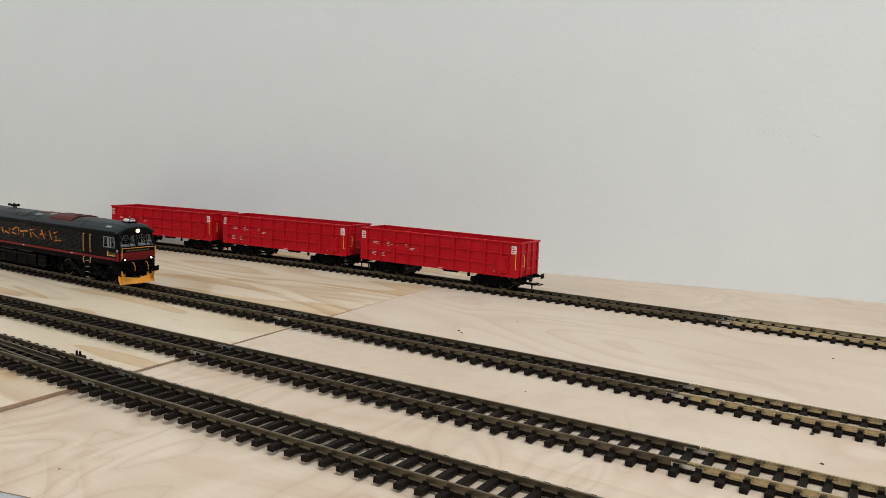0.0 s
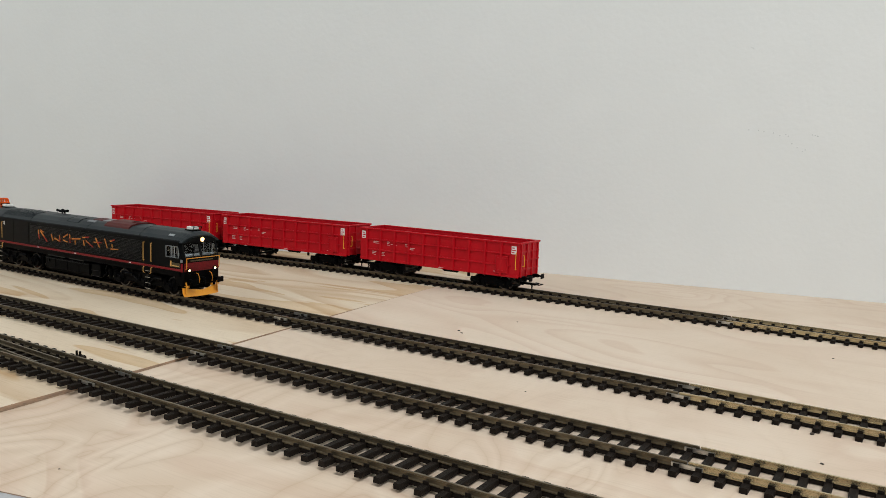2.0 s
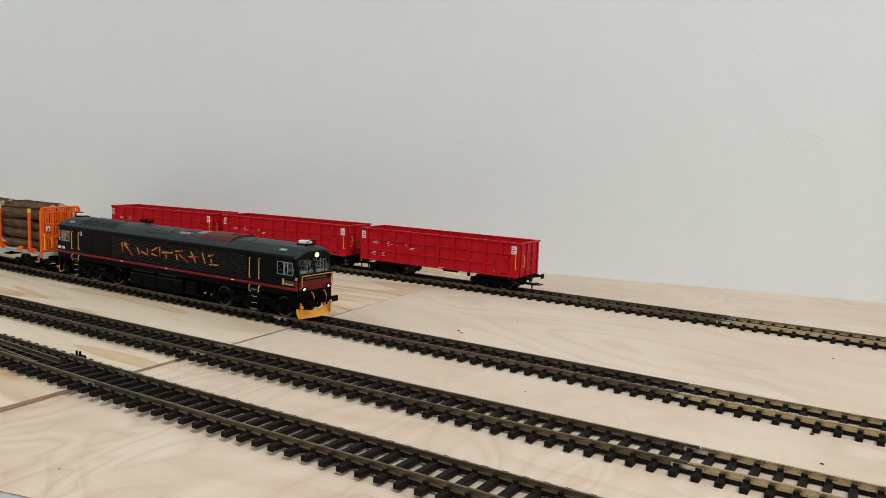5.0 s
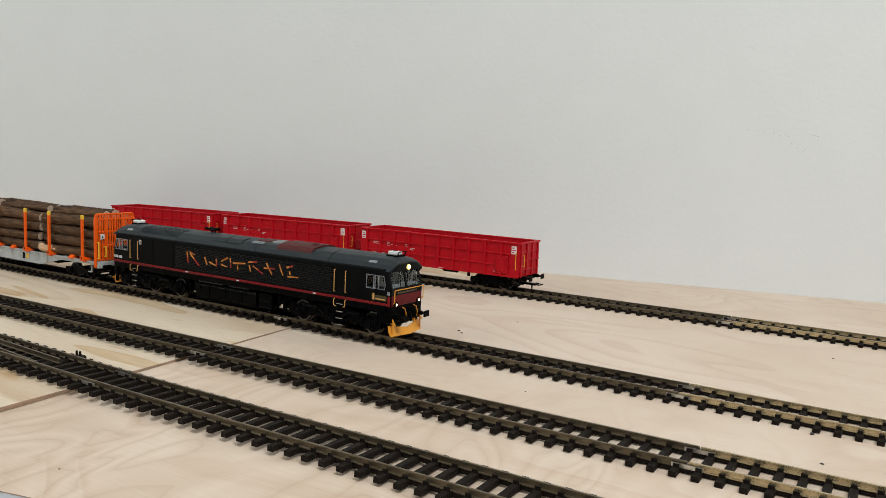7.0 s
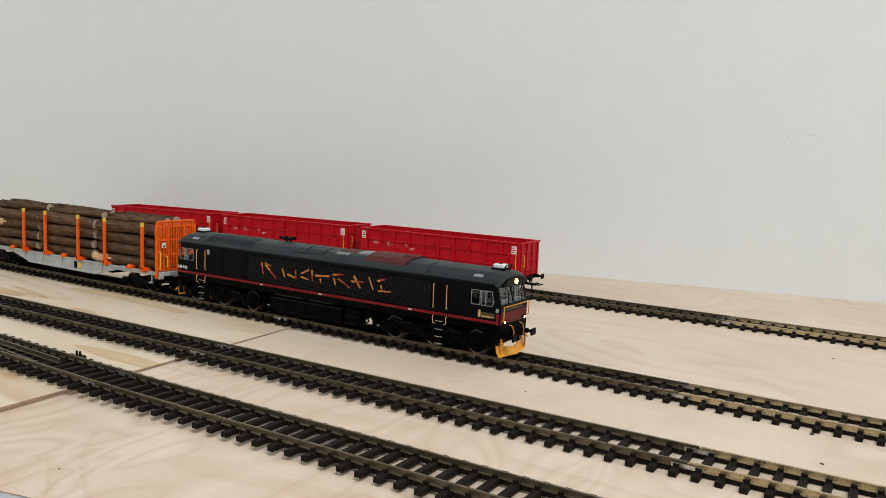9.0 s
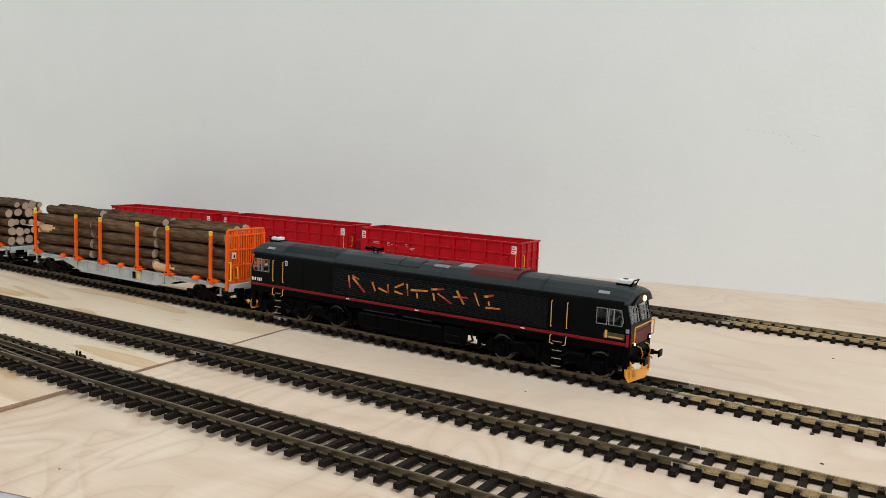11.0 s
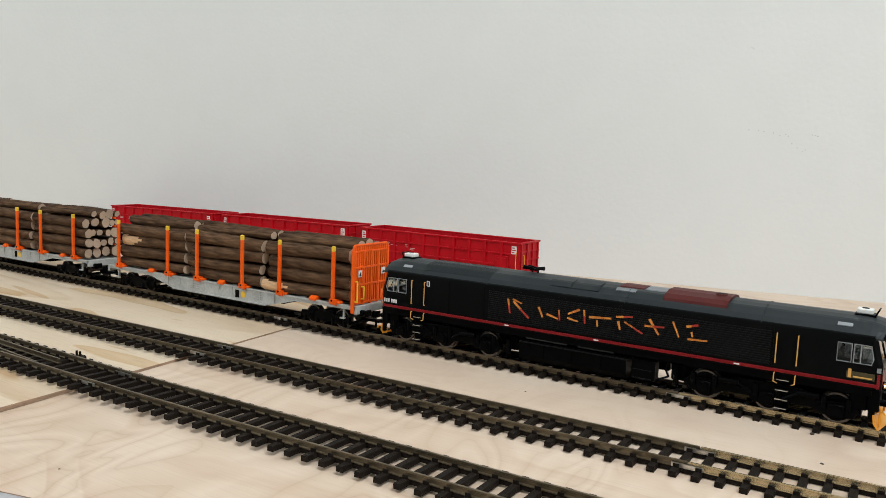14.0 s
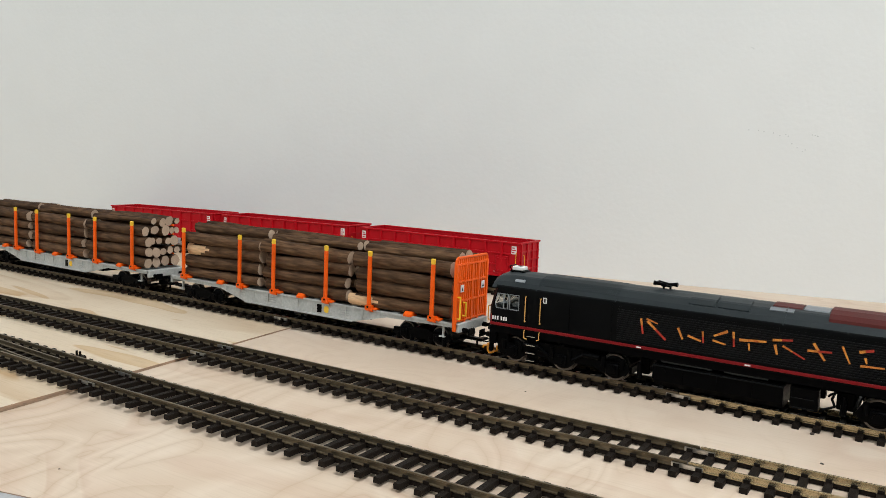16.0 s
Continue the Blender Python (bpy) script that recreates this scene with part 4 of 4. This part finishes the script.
    # cab fronts
    for s, x in ((1, 0.0), (-1, -LEN)):
        def bx(bm, d0, d1, *r, **k):
            box(bm, *sorted((x + s * d0, x + s * d1)), *r, **k)
        bm = bmn(); bx(bm, -0.8, 0.18, -13.6, 13.6, 21.9, 27.8, bev=0.2)
        np_ = part("nose_panel", bm, M["nose"], root, "dark red nose panel with shade put into its colour")
        for c0 in (-1, 1):
            bm = bmn(); slab(bm, [(x + s * 0.16, c0 * 13.6), (x - s * 1.55, c0 * 15.36), (x - s * 1.7, c0 * 15.0), (x - s * 0.2, c0 * 13.3)], 21.9, 27.6)
            part("nose_corner", bm, M["stripe"], np_)
        bm = bmn(); bx(bm, -0.1, 0.2, -9, 9, 28.6, 29.4)
        part("nose_print", bm, M["gold"], root)
        # windscreens on the rake
        tilt = 2.6 / 10.0

        def plate(pts, d0, d1):
            bm = bmn()
            a = [bm.verts.new((x + s * (-(z - 31.2) * tilt + d0), y, z)) for y, z in pts]
            c = [bm.verts.new((x + s * (-(z - 31.2) * tilt + d1), y, z)) for y, z in pts]
            n = len(pts)
            for i in range(n):
                bm.faces.new((a[i], a[(i + 1) % n], c[(i + 1) % n], c[i]))
            bm.faces.new(a)
            bm.faces.new(c[::-1])
            return bm
        for pts in ([(-13.9, 31.2), (-12.9, 31.2), (-12.4, 41.2), (-13.9, 41.2)], [(13.9, 31.2), (12.9, 31.2), (12.4, 41.2), (13.9, 41.2)], [(-0.8, 31.2), (0.8, 31.2), (0.8, 41.2), (-0.8, 41.2)],
                    [(-12.9, 31.2), (12.9, 31.2), (12.9, 32.0), (-12.9, 32.0)], [(-12.4, 40.5), (12.4, 40.5), (12.4, 41.2), (-12.4, 41.2)]):
            part("cab_pillar", plate(pts, 0.0, -0.7), M["black"], root)
        for c0 in (-1, 1):  # chamfered corner posts
            bm = bmn()
            lo = [(x, c0 * 13.9, 31.2), (x - s * 1.6, c0 * hw, 31.2), (x - s * 1.6, c0 * 13.6, 31.2)]
            v0 = [bm.verts.new(q) for q in lo]
            v1 = [bm.verts.new((q[0] - s * 2.6, q[1], 41.2)) for q in lo]
            for i in range(3):
                bm.faces.new((v0[i], v0[(i + 1) % 3], v1[(i + 1) % 3], v1[i]))
            bm.faces.new(v0)
            bm.faces.new(v1[::-1])
            part("corner_post", bm, M["black"], root)
        for y0, y1 in ((-12.9, -0.8), (0.8, 12.9)):
            ya, yb = (y0 + 0.4, y1) if y0 < -5 else (y0, y1 - 0.4)
            ws = part("windscreen", plate([(y0, 32.0), (y1, 32.0), (yb, 40.5), (ya, 40.5)], -0.2, -0.4), M["glass"], root, "clear raked windscreen pane")
            ws.visible_shadow = False
            bm = bmn()
            xm = (y0 + y1) / 2
            wire(bm, [(x + s * 0.35, xm, 32.0), (x + s * -1.4, xm + 2.2, 38.6)], 0.2, 5)
            part("wiper", bm, M["under"], root)
        # handrail across the nose
        bm = bmn()
        wire(bm, [(x + s * 0.6, -13.2, 23.5), (x + s * 1.5, -13.2, 24.5), (x + s * 1.5, -13.2, 31.0), (x + s * 1.5, 13.2, 31.0), (x + s * 1.5, 13.2, 24.5), (x + s * 0.6, 13.2, 23.5)], 0.27)
        part("nose_handrail", bm, M["yellow"], root, "thin orange-yellow nose handrail")
        # lamps
        for y in (-10.4, 10.4):
            bm = bmn(); rod(bm, (x, y, 22.6), (x + s * 0.75, y, 22.6), 1.7, seg=14)
            lr = part("headlight", bm, M["under"], root, "round headlight", 40)
            bm = bmn(); rod(bm, (x + s * 0.7, y, 22.8), (x + s * 0.95, y, 22.8), 0.62, seg=14)
            part("lens", bm, M["lamp"] if s > 0 else M["tail"], lr, "warm lit lens" if s > 0 else "unlit red lens")
        # the front housing glows as well, in place of the lens's halo
        bm = bmn(); rod(bm, (x - s * 1, 0, 42.9), (x + s * 0.7, 0, 42.9), 1.5, seg=16)
        lr = part("top_lamp", bm, M["halo"] if s > 0 else M["under"], root, "round top lamp", 40)
        bm = bmn(); rod(bm, (x + s * 0.65, 0, 42.9), (x + s * 0.95, 0, 42.9), 1.0, seg=16)
        part("lens", bm, M["lamp"] if s > 0 else M["silver"], lr, "warm lit lens" if s > 0 else "unlit lens")
        # buffer beam, buffers and hoses
        bm = bmn(); bx(bm, -4.0, 0.0, -14.4, 14.4, 12.4, 21.8, bev=0.5)
        bx(bm, -10.0, -4.0, -13.4, 13.4, 12.0, 21.0, bev=0.5)
        part("buffer_beam", bm, M["under"], root, "black buffer beam")
        buffer_pair(root, x, s, 15.6, 10.1, 5.8)
        for k, y in enumerate((-6.2, -4.2, 4.4, 6.4)):
            bm = bmn()
            wire(bm, [(x + s * 0.1, y, 20.5), (x + s * 1.8, y, 20.0), (x + s * 2.6, y + 0.4, 17.0), (x + s * 1.8, y + 0.8, 14.2)], 0.27)
            part("hose", bm, M["yellow"] if k % 2 else M["under"], root, "orange brake hose" if k % 2 else "black brake hose")
        bm = bmn(); bx(bm, 0, 2.5, -1.4, 1.4, 14.4, 17.6, bev=0.3); rod(bm, (x + s * 2.4, 0, 16.4), (x + s * 3.4, 0, 12.5), 0.7, seg=8)
        part("draw_hook", bm, M["under"], root, "black draw hook")
        # front plough: bent plate; at the rear only bent wire irons
        if s < 0:
            for y in (-12.4, -8.6, 8.6, 12.4):
                bm = bmn()
                wire(bm, [(x + 2.0, y, 16.0), (x + 0.6, y, 12.5), (x - 0.8, y, 11.4), (x - 1.4, y, 8.4), (x - 0.4, y, 6.6), (x + 1.2, y + 1.2, 7.0), (x + 1.0, y + 1.4, 9.6)], 0.5)
                wire(bm, [(x - 1.0, y, 10.4), (x - 3.6, y, 10.0), (x - 3.8, y, 8.8)], 0.45)
                part("guard_iron", bm, M["yellow"], root, "bent orange guard iron")
        else:
            bm = bmn()
            for y0, y1 in ((-13.8, 0.0), (0.0, 13.8)):
                n = 6
                cols = []
                for i in range(n + 1):
                    y = y0 + (y1 - y0) * i / n
                    nose = 2.6 * (1 - abs(y) / 13.8)
                    top = 8.9 + 2.2 * (abs(y) / 13.8) ** 1.2
                    cols.append([bm.verts.new((x + s * (dx + nose), y, z)) for dx, z in ((-1.4, top), (-0.9, 7.8), (0.6, 5.3), (0.0, 5.1), (-1.6, 7.6), (-2.0, top))])
                for a, c in zip(cols, cols[1:]):
                    for i in range(6):
                        j = (i + 1) % 6
                        bm.faces.new((a[i], a[j], c[j], c[i]))
                bm.faces.new(cols[0]); bm.faces.new(cols[-1][::-1])
            pl = part("plough", bm, M["yellow"], root, "bright orange snow plough", 50)
            for y in (-9.5, 9.5):
                bm = bmn(); bx(bm, -2.4, -0.8, y - 0.7, y + 0.7, 10.5, 16.6, bev=0.2)
                part("bracket", bm, M["yellow"], pl)
            for y in (-12.4, 12.4):
                bm = bmn()
                wire(bm, [(x + s * 0.6, y, 6.6), (x + s * 0.4, y, 13.4), (x - s * 0.6, y, 15.0)], 0.5)
                part("post", bm, M["yellow"], pl)
            bm = bmn()
            for y in (-12.6, 12.6):
                wire(bm, [(x - s * 1.0, y, 12.2), (x + s * 1.4, y, 12.6), (x + s * 2.0, y, 11.6)], 0.35)
            part("guard_iron", bm, M["yellow"], pl)

    # door handrails and steps
    for s in (-1, 1):
        for a, b2 in ((-37.3, -29.5), (-212.0, -204.3)):
            for x in (a, b2):
                bm = bmn()
                y = s * (hw + 0.9)
                wire(bm, [(x, s * hw, 26.3), (x, y, 26.3), (x, y, 38.6), (x, s * hw, 38.6)], 0.23)
                part("handrail", bm, M["tan_rail"], root, "thin sand-yellow handrail")
                bm = bmn()
                wire(bm, [(x, s * hw, 22.0), (x, y, 21.6), (x, y, 18.4), (x + (1.6 if x == a else -1.2), y, 17.8)], 0.23)
                part("handrail", bm, M["tan_rail"], root, "thin sand-yellow lower handrail")
            for k, z in enumerate((19.2, 14.8, 10.9, 7.2)):
                bm = bmn(); box(bm, a + 0.8, b2 - 2.2, *sorted((s * (hw - 3), s * (hw - 0.3))), z - 0.5, z - 0.05, 0.1)
                tr = part("step", bm, M["under"], root, "black step with a pale edge")
                bm = bmn(); box(bm, a + 0.9, b2 - 2.3, *sorted((s * (hw - 0.32), s * (hw - 0.1))), z - 0.3, z)
                part("step_edge", bm, M["step"], tr)
            bm = bmn(); box(bm, a + 0.4, b2 - 1.8, *sorted((s * (hw - 4), s * (hw - 3.2))), 6.6, 19.0)
            part("step_back", bm, M["under"], root)

    # roof fittings
    for x in both(-8.2):
        bm = bmn()
        box(bm, x - 4.0, x + 3.6, -3.6, 3.6, 48.0, 48.9, 0.2)
        base = part("roof_unit", bm, M["under"], root, "small white roof unit on a dark base")
        bm = bmn(); box(bm, x - 3.4, x + 2.4, -2.8, 2.8, 48.85, 50.9, 0.4)
        top = part("cover", bm, M["white"], base, "white plastic cover")
        bm = bmn(); rod(bm, (x - 0.5, 0, 50.85), (x - 0.5, 0, 51.1), 1.3, seg=12)
        part("cap", bm, M["under"], top)
        sg = 1 if x > mid else -1
        bm = bmn(); wire(bm, [(x + sg * 3.2, -3.2, 48.6), (x + sg * 4.4, -3.2, 51.0), (x + sg * 4.4, 3.2, 51.0), (x + sg * 3.2, 3.2, 48.6)], 0.3)
        part("guard_rail", bm, M["under"], base)
    for x, sg in ((-14.2, 1), (-217.3, -1)):
        for s in (-1, 1):
            bm = bmn()
            prism_x(bm, [(s * 11.2, 45.75), (s * 12.6, 44.72), (s * 12.75, 45.0), (s * 11.35, 46.05)], x - 2.6, x + 2.6)
            part("lifting_plate", bm, M["silver"], root, "small silver plate on the roof shoulder")
    # silencer, panels and hatches
    bm = bmn()
    prism_x(bm, [(-11.7, 45.2), (-11.3, 46.5), (-9.0, 48.2), (-4, 49.4), (4, 49.4), (9.0, 48.2), (11.3, 46.5), (11.7, 45.2)], -84.5, -58.0)
    sil = part("silencer", bm, M["maroon"], root, "matt maroon exhaust silencer")
    bm = bmn()
    rod(bm, (-62.5, -2.6, 49.2), (-62.5, -2.6, 50.0), 2.6, 2.3, 18)
    part("outlet_rim", bm, M["maroon"], sil, "", 40)
    bm = bmn(); rod(bm, (-62.5, -2.6, 49.9), (-62.5, -2.6, 50.1), 1.7, seg=18)
    part("outlet", bm, M["under"], sil, "black exhaust outlet")
    for x0, x1, mt in ((-106.0, -95.0, "maroon"), (-94.4, -85.2, "silver")):
        bm = bmn(); prism_x(bm, [(-6.0, 47.7), (-5.2, 48.3), (0.0, 48.75), (4.0, 48.6), (5.0, 47.6)], x0, x1)
        part("roof_panel", bm, M["panel" if mt == "silver" else mt], root, "maroon roof panel" if mt == "maroon" else "bright silver roof panel")
    bm = bmn(); prism_x(bm, [(-9.9, 46.5), (-7.6, 47.45), (-7.5, 47.9), (-10.0, 46.95)], -106.5, -97.5)
    part("roof_panel", bm, M["panel"], root, "dull silver shoulder panel")
    for x0, x1 in ((-138.0, -127.2), (-126.2, -113.8)):
        bm = bmn()
        prism_x(bm, [(-11.8, 45.2), (-9.4, 47.0), (-8.2, 47.55), (-3.5, 48.3), (-3.5, 48.6), (-8.3, 47.85), (-9.5, 47.3), (-12.0, 45.4)], x0, x1)
        part("roof_hatch", bm, M["slate"], root)
    bm = bmn()
    for k in range(40):
        x = -206 + k * 0.91
        prism_x(bm, [(-12.6, 44.6), (-9.4, 46.9), (-8.4, 47.4), (-4, 48.2), (4, 48.2), (8.4, 47.4), (12.6, 44.6), (12.7, 44.8), (8.5, 47.6), (4, 48.42), (-4, 48.42), (-8.5, 47.6), (-9.5, 47.1), (-12.75, 44.8)], x, x + 0.48)
    part("radiator_grille", bm, M["slate"], root, "slatted roof radiator grille")
    for x in (-207.5, -169.3, -100.5, -44.0):
        bm = bmn()
        prism_x(bm, [(-hw + 0.1, 42.0), (-12.6, 44.6), (-9.4, 46.9), (-8.4, 47.4), (-4, 48.2), (4, 48.2), (8.4, 47.4), (9.4, 46.9), (12.6, 44.6), (hw - 0.1, 42.0), (hw + 0.05, 42.05), (12.75, 44.75), (9.5, 47.1), (8.45, 47.6), (4, 48.4), (-4, 48.4), (-8.45, 47.6), (-9.5, 47.1), (-12.75, 44.75), (-hw - 0.05, 42.05)], x, x + 0.5)
        part("roof_joint", bm, M["slate"], root)
    # horns
    bm = bmn()
    rod(bm, (-151.5, 1.5, 50.6), (-147.0, 1.5, 50.9), 0.5, 1.1, 10)
    rod(bm, (-151.5, -0.5, 50.6), (-157.0, -0.5, 50.9), 0.5, 1.1, 10)
    rod(bm, (-151.5, 2.8, 50.6), (-156.0, 2.8, 50.9), 0.5, 1.0, 10)
    box(bm, -153.5, -149.5, -1.4, 3.4, 49.6, 50.5, 0.2)
    for x in (-153, -150):
        rod(bm, (x, 1, 48.0), (x, 1, 50), 0.5, seg=6)
    part("horn", bm, M["under"], root, "black twin horns")

    # running gear
    for xc, dx in ((-39.5, 1), (-194.0, -1)):
        bm = bmn()
        for s in (-1, 1):
            p = [(xc - 33, 10.6), (xc - 31, 7.6), (xc - 20, 7.6), (xc - 17, 9.6), (xc - 7, 9.6), (xc - 5, 7.4), (xc + 5, 7.4), (xc + 7, 9.6), (xc + 17, 9.6), (xc + 20, 7.6), (xc + 31, 7.6), (xc + 33, 10.6), (xc + 31, 14.0), (xc + 20, 13.2), (xc + 12, 16.6), (xc - 12, 16.6), (xc - 20, 13.2), (xc - 31, 14.0)]
            prism_y(bm, p, *sorted((s * 11.4, s * 13.2)))
            for d in (-25.0, 0.0, 25.0):
                box(bm, xc + d - 3.0, xc + d + 3.0, *sorted((s * 13.0, s * 14.2)), 7.2, 12.6, 0.4)
                rod(bm, (xc + d, s * 14.0, 9.9), (xc + d, s * 14.9, 9.9), 2.0, seg=12)
                for e in (-4.4, 4.4):
                    rod(bm, (xc + d + e, s * 13.2, 10.5), (xc + d + e, s * 13.2, 15.4), 1.2, seg=8)
            rod(bm, (xc - 12, s * 13.6, 15.0), (xc - 6, s * 13.6, 11.0), 0.8, seg=8)
            rod(bm, (xc + 12, s * 13.6, 15.0), (xc + 6, s * 13.6, 11.0), 0.8, seg=8)
            for d in (-15, 15):
                rod(bm, (xc + d - 4, s * 13.8, 14.6), (xc + d + 4, s * 13.8, 14.6), 1.2, seg=10)
                wire(bm, [(xc + d, s * 13.7, 14), (xc + d + 5, s * 13.9, 12.4), (xc + d + 8, s * 13.7, 13.4)], 0.3, 5)
        box(bm, xc - 30, xc + 30, -7, 7, 10.5, 17.5, 0.5)
        for d in (-33, 33):
            box(bm, xc + d - 0.6, xc + d + 0.6, -12, 12, 9, 12)
        part("bogie", bm, M["under"], root, "black three-axle bogie frame", 40)
        for d in (-25.0, 0.0, 25.0):
            ws = wheelset(root, xc + d, 6.1)
            SPIN.append((ws, xc + d, 6.1))
        for d in (-37, 37):
            for y in (-12, 12):
                bm = bmn(); rod(bm, (xc + d, y, 8), (xc + d, y, 15), 1.2, seg=8)
                part("sand_pipe", bm, M["under"], root)
    bm = bmn()
    prism_x(bm, [(-14.2, 16.8), (-14.2, 9.0), (-12.0, 6.4), (12.0, 6.4), (14.2, 9.0), (14.2, 16.8)], -150.0, -98.0)
    tank = part("fuel_tank", bm, M["under"], root, "black fuel tank between the bogies")
    for x in (-138, -124, -110):
        for y in (-14.3, 14.3):
            bm = bmn(); box(bm, x - 0.3, x + 0.3, y - 0.2, y + 0.2, 9.2, 16.6)
            part("tank_band", bm, M["under"], tank)
    bm = bmn(); box(bm, -150.4, -97.8, -14.6, 14.6, 15.6, 16.2, 0.1)
    part("tank_ledge", bm, M["rib"], tank)
    bm = bmn(); rod(bm, (-146, -14.2, 14), (-146, -14.8, 14), 1.0, seg=10)
    part("filler_cap", bm, M["under"], tank)
    for s in (-1, 1):
        bm = bmn()
        box(bm, -95.6, -85.2, *sorted((s * 8, s * 14.2)), 8.0, 17.2, 0.4)
        bbox = part("battery_box", bm, M["under"], root, "black box under the body")
        bm = bmn(); box(bm, -95.2, -86.6, *sorted((s * 14.1, s * 14.5)), 12.4, 12.7)
        box(bm, -95.2, -86.6, *sorted((s * 14.1, s * 14.5)), 8.4, 8.8)
        part("box_rib", bm, M["rib"], bbox)
        bm = bmn()
        wire(bm, [(-79.6, s * 13.0, 17.5), (-80.6, s * 13.4, 14.5), (-79.4, s * 13.4, 11.5), (-83.5, s * 13.0, 9.4), (-84.6, s * 12.6, 8.2)], 0.5, 6)
        part("brake_pipe", bm, M["under"], root)
        bm = bmn()
        rod(bm, (-147, s * 13.2, 19.0), (-126, s * 13.2, 19.0), 1.7, seg=12)
        rod(bm, (-121, s * 13.2, 18.8), (-104, s * 13.2, 18.8), 1.5, seg=12)
        part("air_tank", bm, M["slate"], root, "dark grey air reservoir", 40)
        for x in (-77.5, -151.5):
            bm = bmn(); box(bm, x - 0.6, x + 0.6, *sorted((s * 12.4, s * 13.2)), 12.6, 14.6, 0.2)
            rod(bm, (x + 1.0, s * 13.4, 9.5), (x + 1.0, s * 13.4, 16), 0.45, seg=6)
            part("bracket", bm, M["under"], root)
    # made-up blocks that close the see-through gaps at the bogie ends
    for x0, x1 in ((-157.6, -153.4), (-79.4, -73.0)):
        bm = bmn(); box(bm, x0, x1, -9.5, 9.5, 9.5, 17.0, 0.4)
        part("equipment_box", bm, M["under"], root, "black box under the body")
    bm = bmn(); box(bm, -LEN + 6, -6, -9, 9, 16.5, 21.8)
    part("underframe", bm, M["under"], root, "black underframe")
    return root


M["tail"] = mat("unlit_red_lens", (0.25, 0.02, 0.02), 0.2, var=0.1, scale=100)
LIFT[0] = 0.953
train_head = loco()
LIFT[0] = 1.0

# ---- crumbs on the boards, scuffs on the wall ----
for x, y, r in ((-236.2, 46.8, 1.1), (-231.8, 42.8, 0.9), (-221.1, 92.3, 0.7), (-46.6, 127.8, 0.7), (-37.1, -16.7, 1.2), (-35.6, -13.9, 0.9), (-29.5, -48.9, 0.8), (-229.5, -206.2, 0.4), (-150.4, -37.2, 0.45)):
    bm = bmn()
    bmesh.ops.create_icosphere(bm, subdivisions=2, radius=r * 0.8, matrix=Matrix.Translation((0, 0, r * 0.24)) @ Matrix.Diagonal((1.3, 0.8, 0.4, 1)))
    for v in bm.verts:
        v.co += Vector((noise.noise(v.co * 1.7 + Vector((x, y, 0))), noise.noise(v.co * 1.3), 0)) * 0.35 * r
    ob = thing("crumb", bm, M["speck"], "tiny dark crumb lying on the plywood", "debris", "crumbs on the boards")
    ob.matrix_basis = pose(x * MM, y * MM, (BASE - (dip(x, y) if x > SEAM else 0)) * MM, 0, 0, x * 7)


bm = bmn()
for x, z in ((-145.3, 131.6), (-138, 131.2), (-134, 130.4), (-127, 129.6), (-122.2, 127.7), (-118, 128.6), (-116, 127.4), (-113, 121.6), (-109, 118.4), (-105, 115.8), (-103, 117), (-97, 128.6), (-95, 128), (-99, 129), (-148, 197), (-146.5, 196)):
    bmesh.ops.create_icosphere(bm, subdivisions=1, radius=0.75, matrix=Matrix.Translation((x, wall_y(x) + 0.05, z)) @ Matrix.Diagonal((1.0, 0.35, 0.8, 1)))
thing("wall_scuff", bm, M["scuff"], "faint grey scuff marks on the wall", "scuff", kind="stuff")

# ---- motion ----
START, SPEED = -467.4, 32.267


def motions():
    for ob, local, rz, flip in [(train_head, Vector((0, 0, 0)), 0, 0), (wagon_one, Vector((0, 0, 0)), 0, 0), (wagon_two, Vector((W2 * MM, 0, 0)), 0, 0),
                                *cargo_one, *[(o, p + Vector((W2 * MM, 0, 0)), a, f) for o, p, a, f in cargo_two]]:
        walk(ob, [(t, pose((START + SPEED * t) * MM + local.x, local.y, local.z, 0, 0, rz)) for t in (0.0, 4.0, 8.0, 12.0, 16.0)])
    for ws, x, r in SPIN:
        rows = []
        for k in range(81):
            t = 0.2 * k
            rows.append((t, pose(x * MM, 0, (4.0 + r) * MM, 0, math.degrees(SPEED * t / r), 0)))
        walk(ws, rows)


motions()
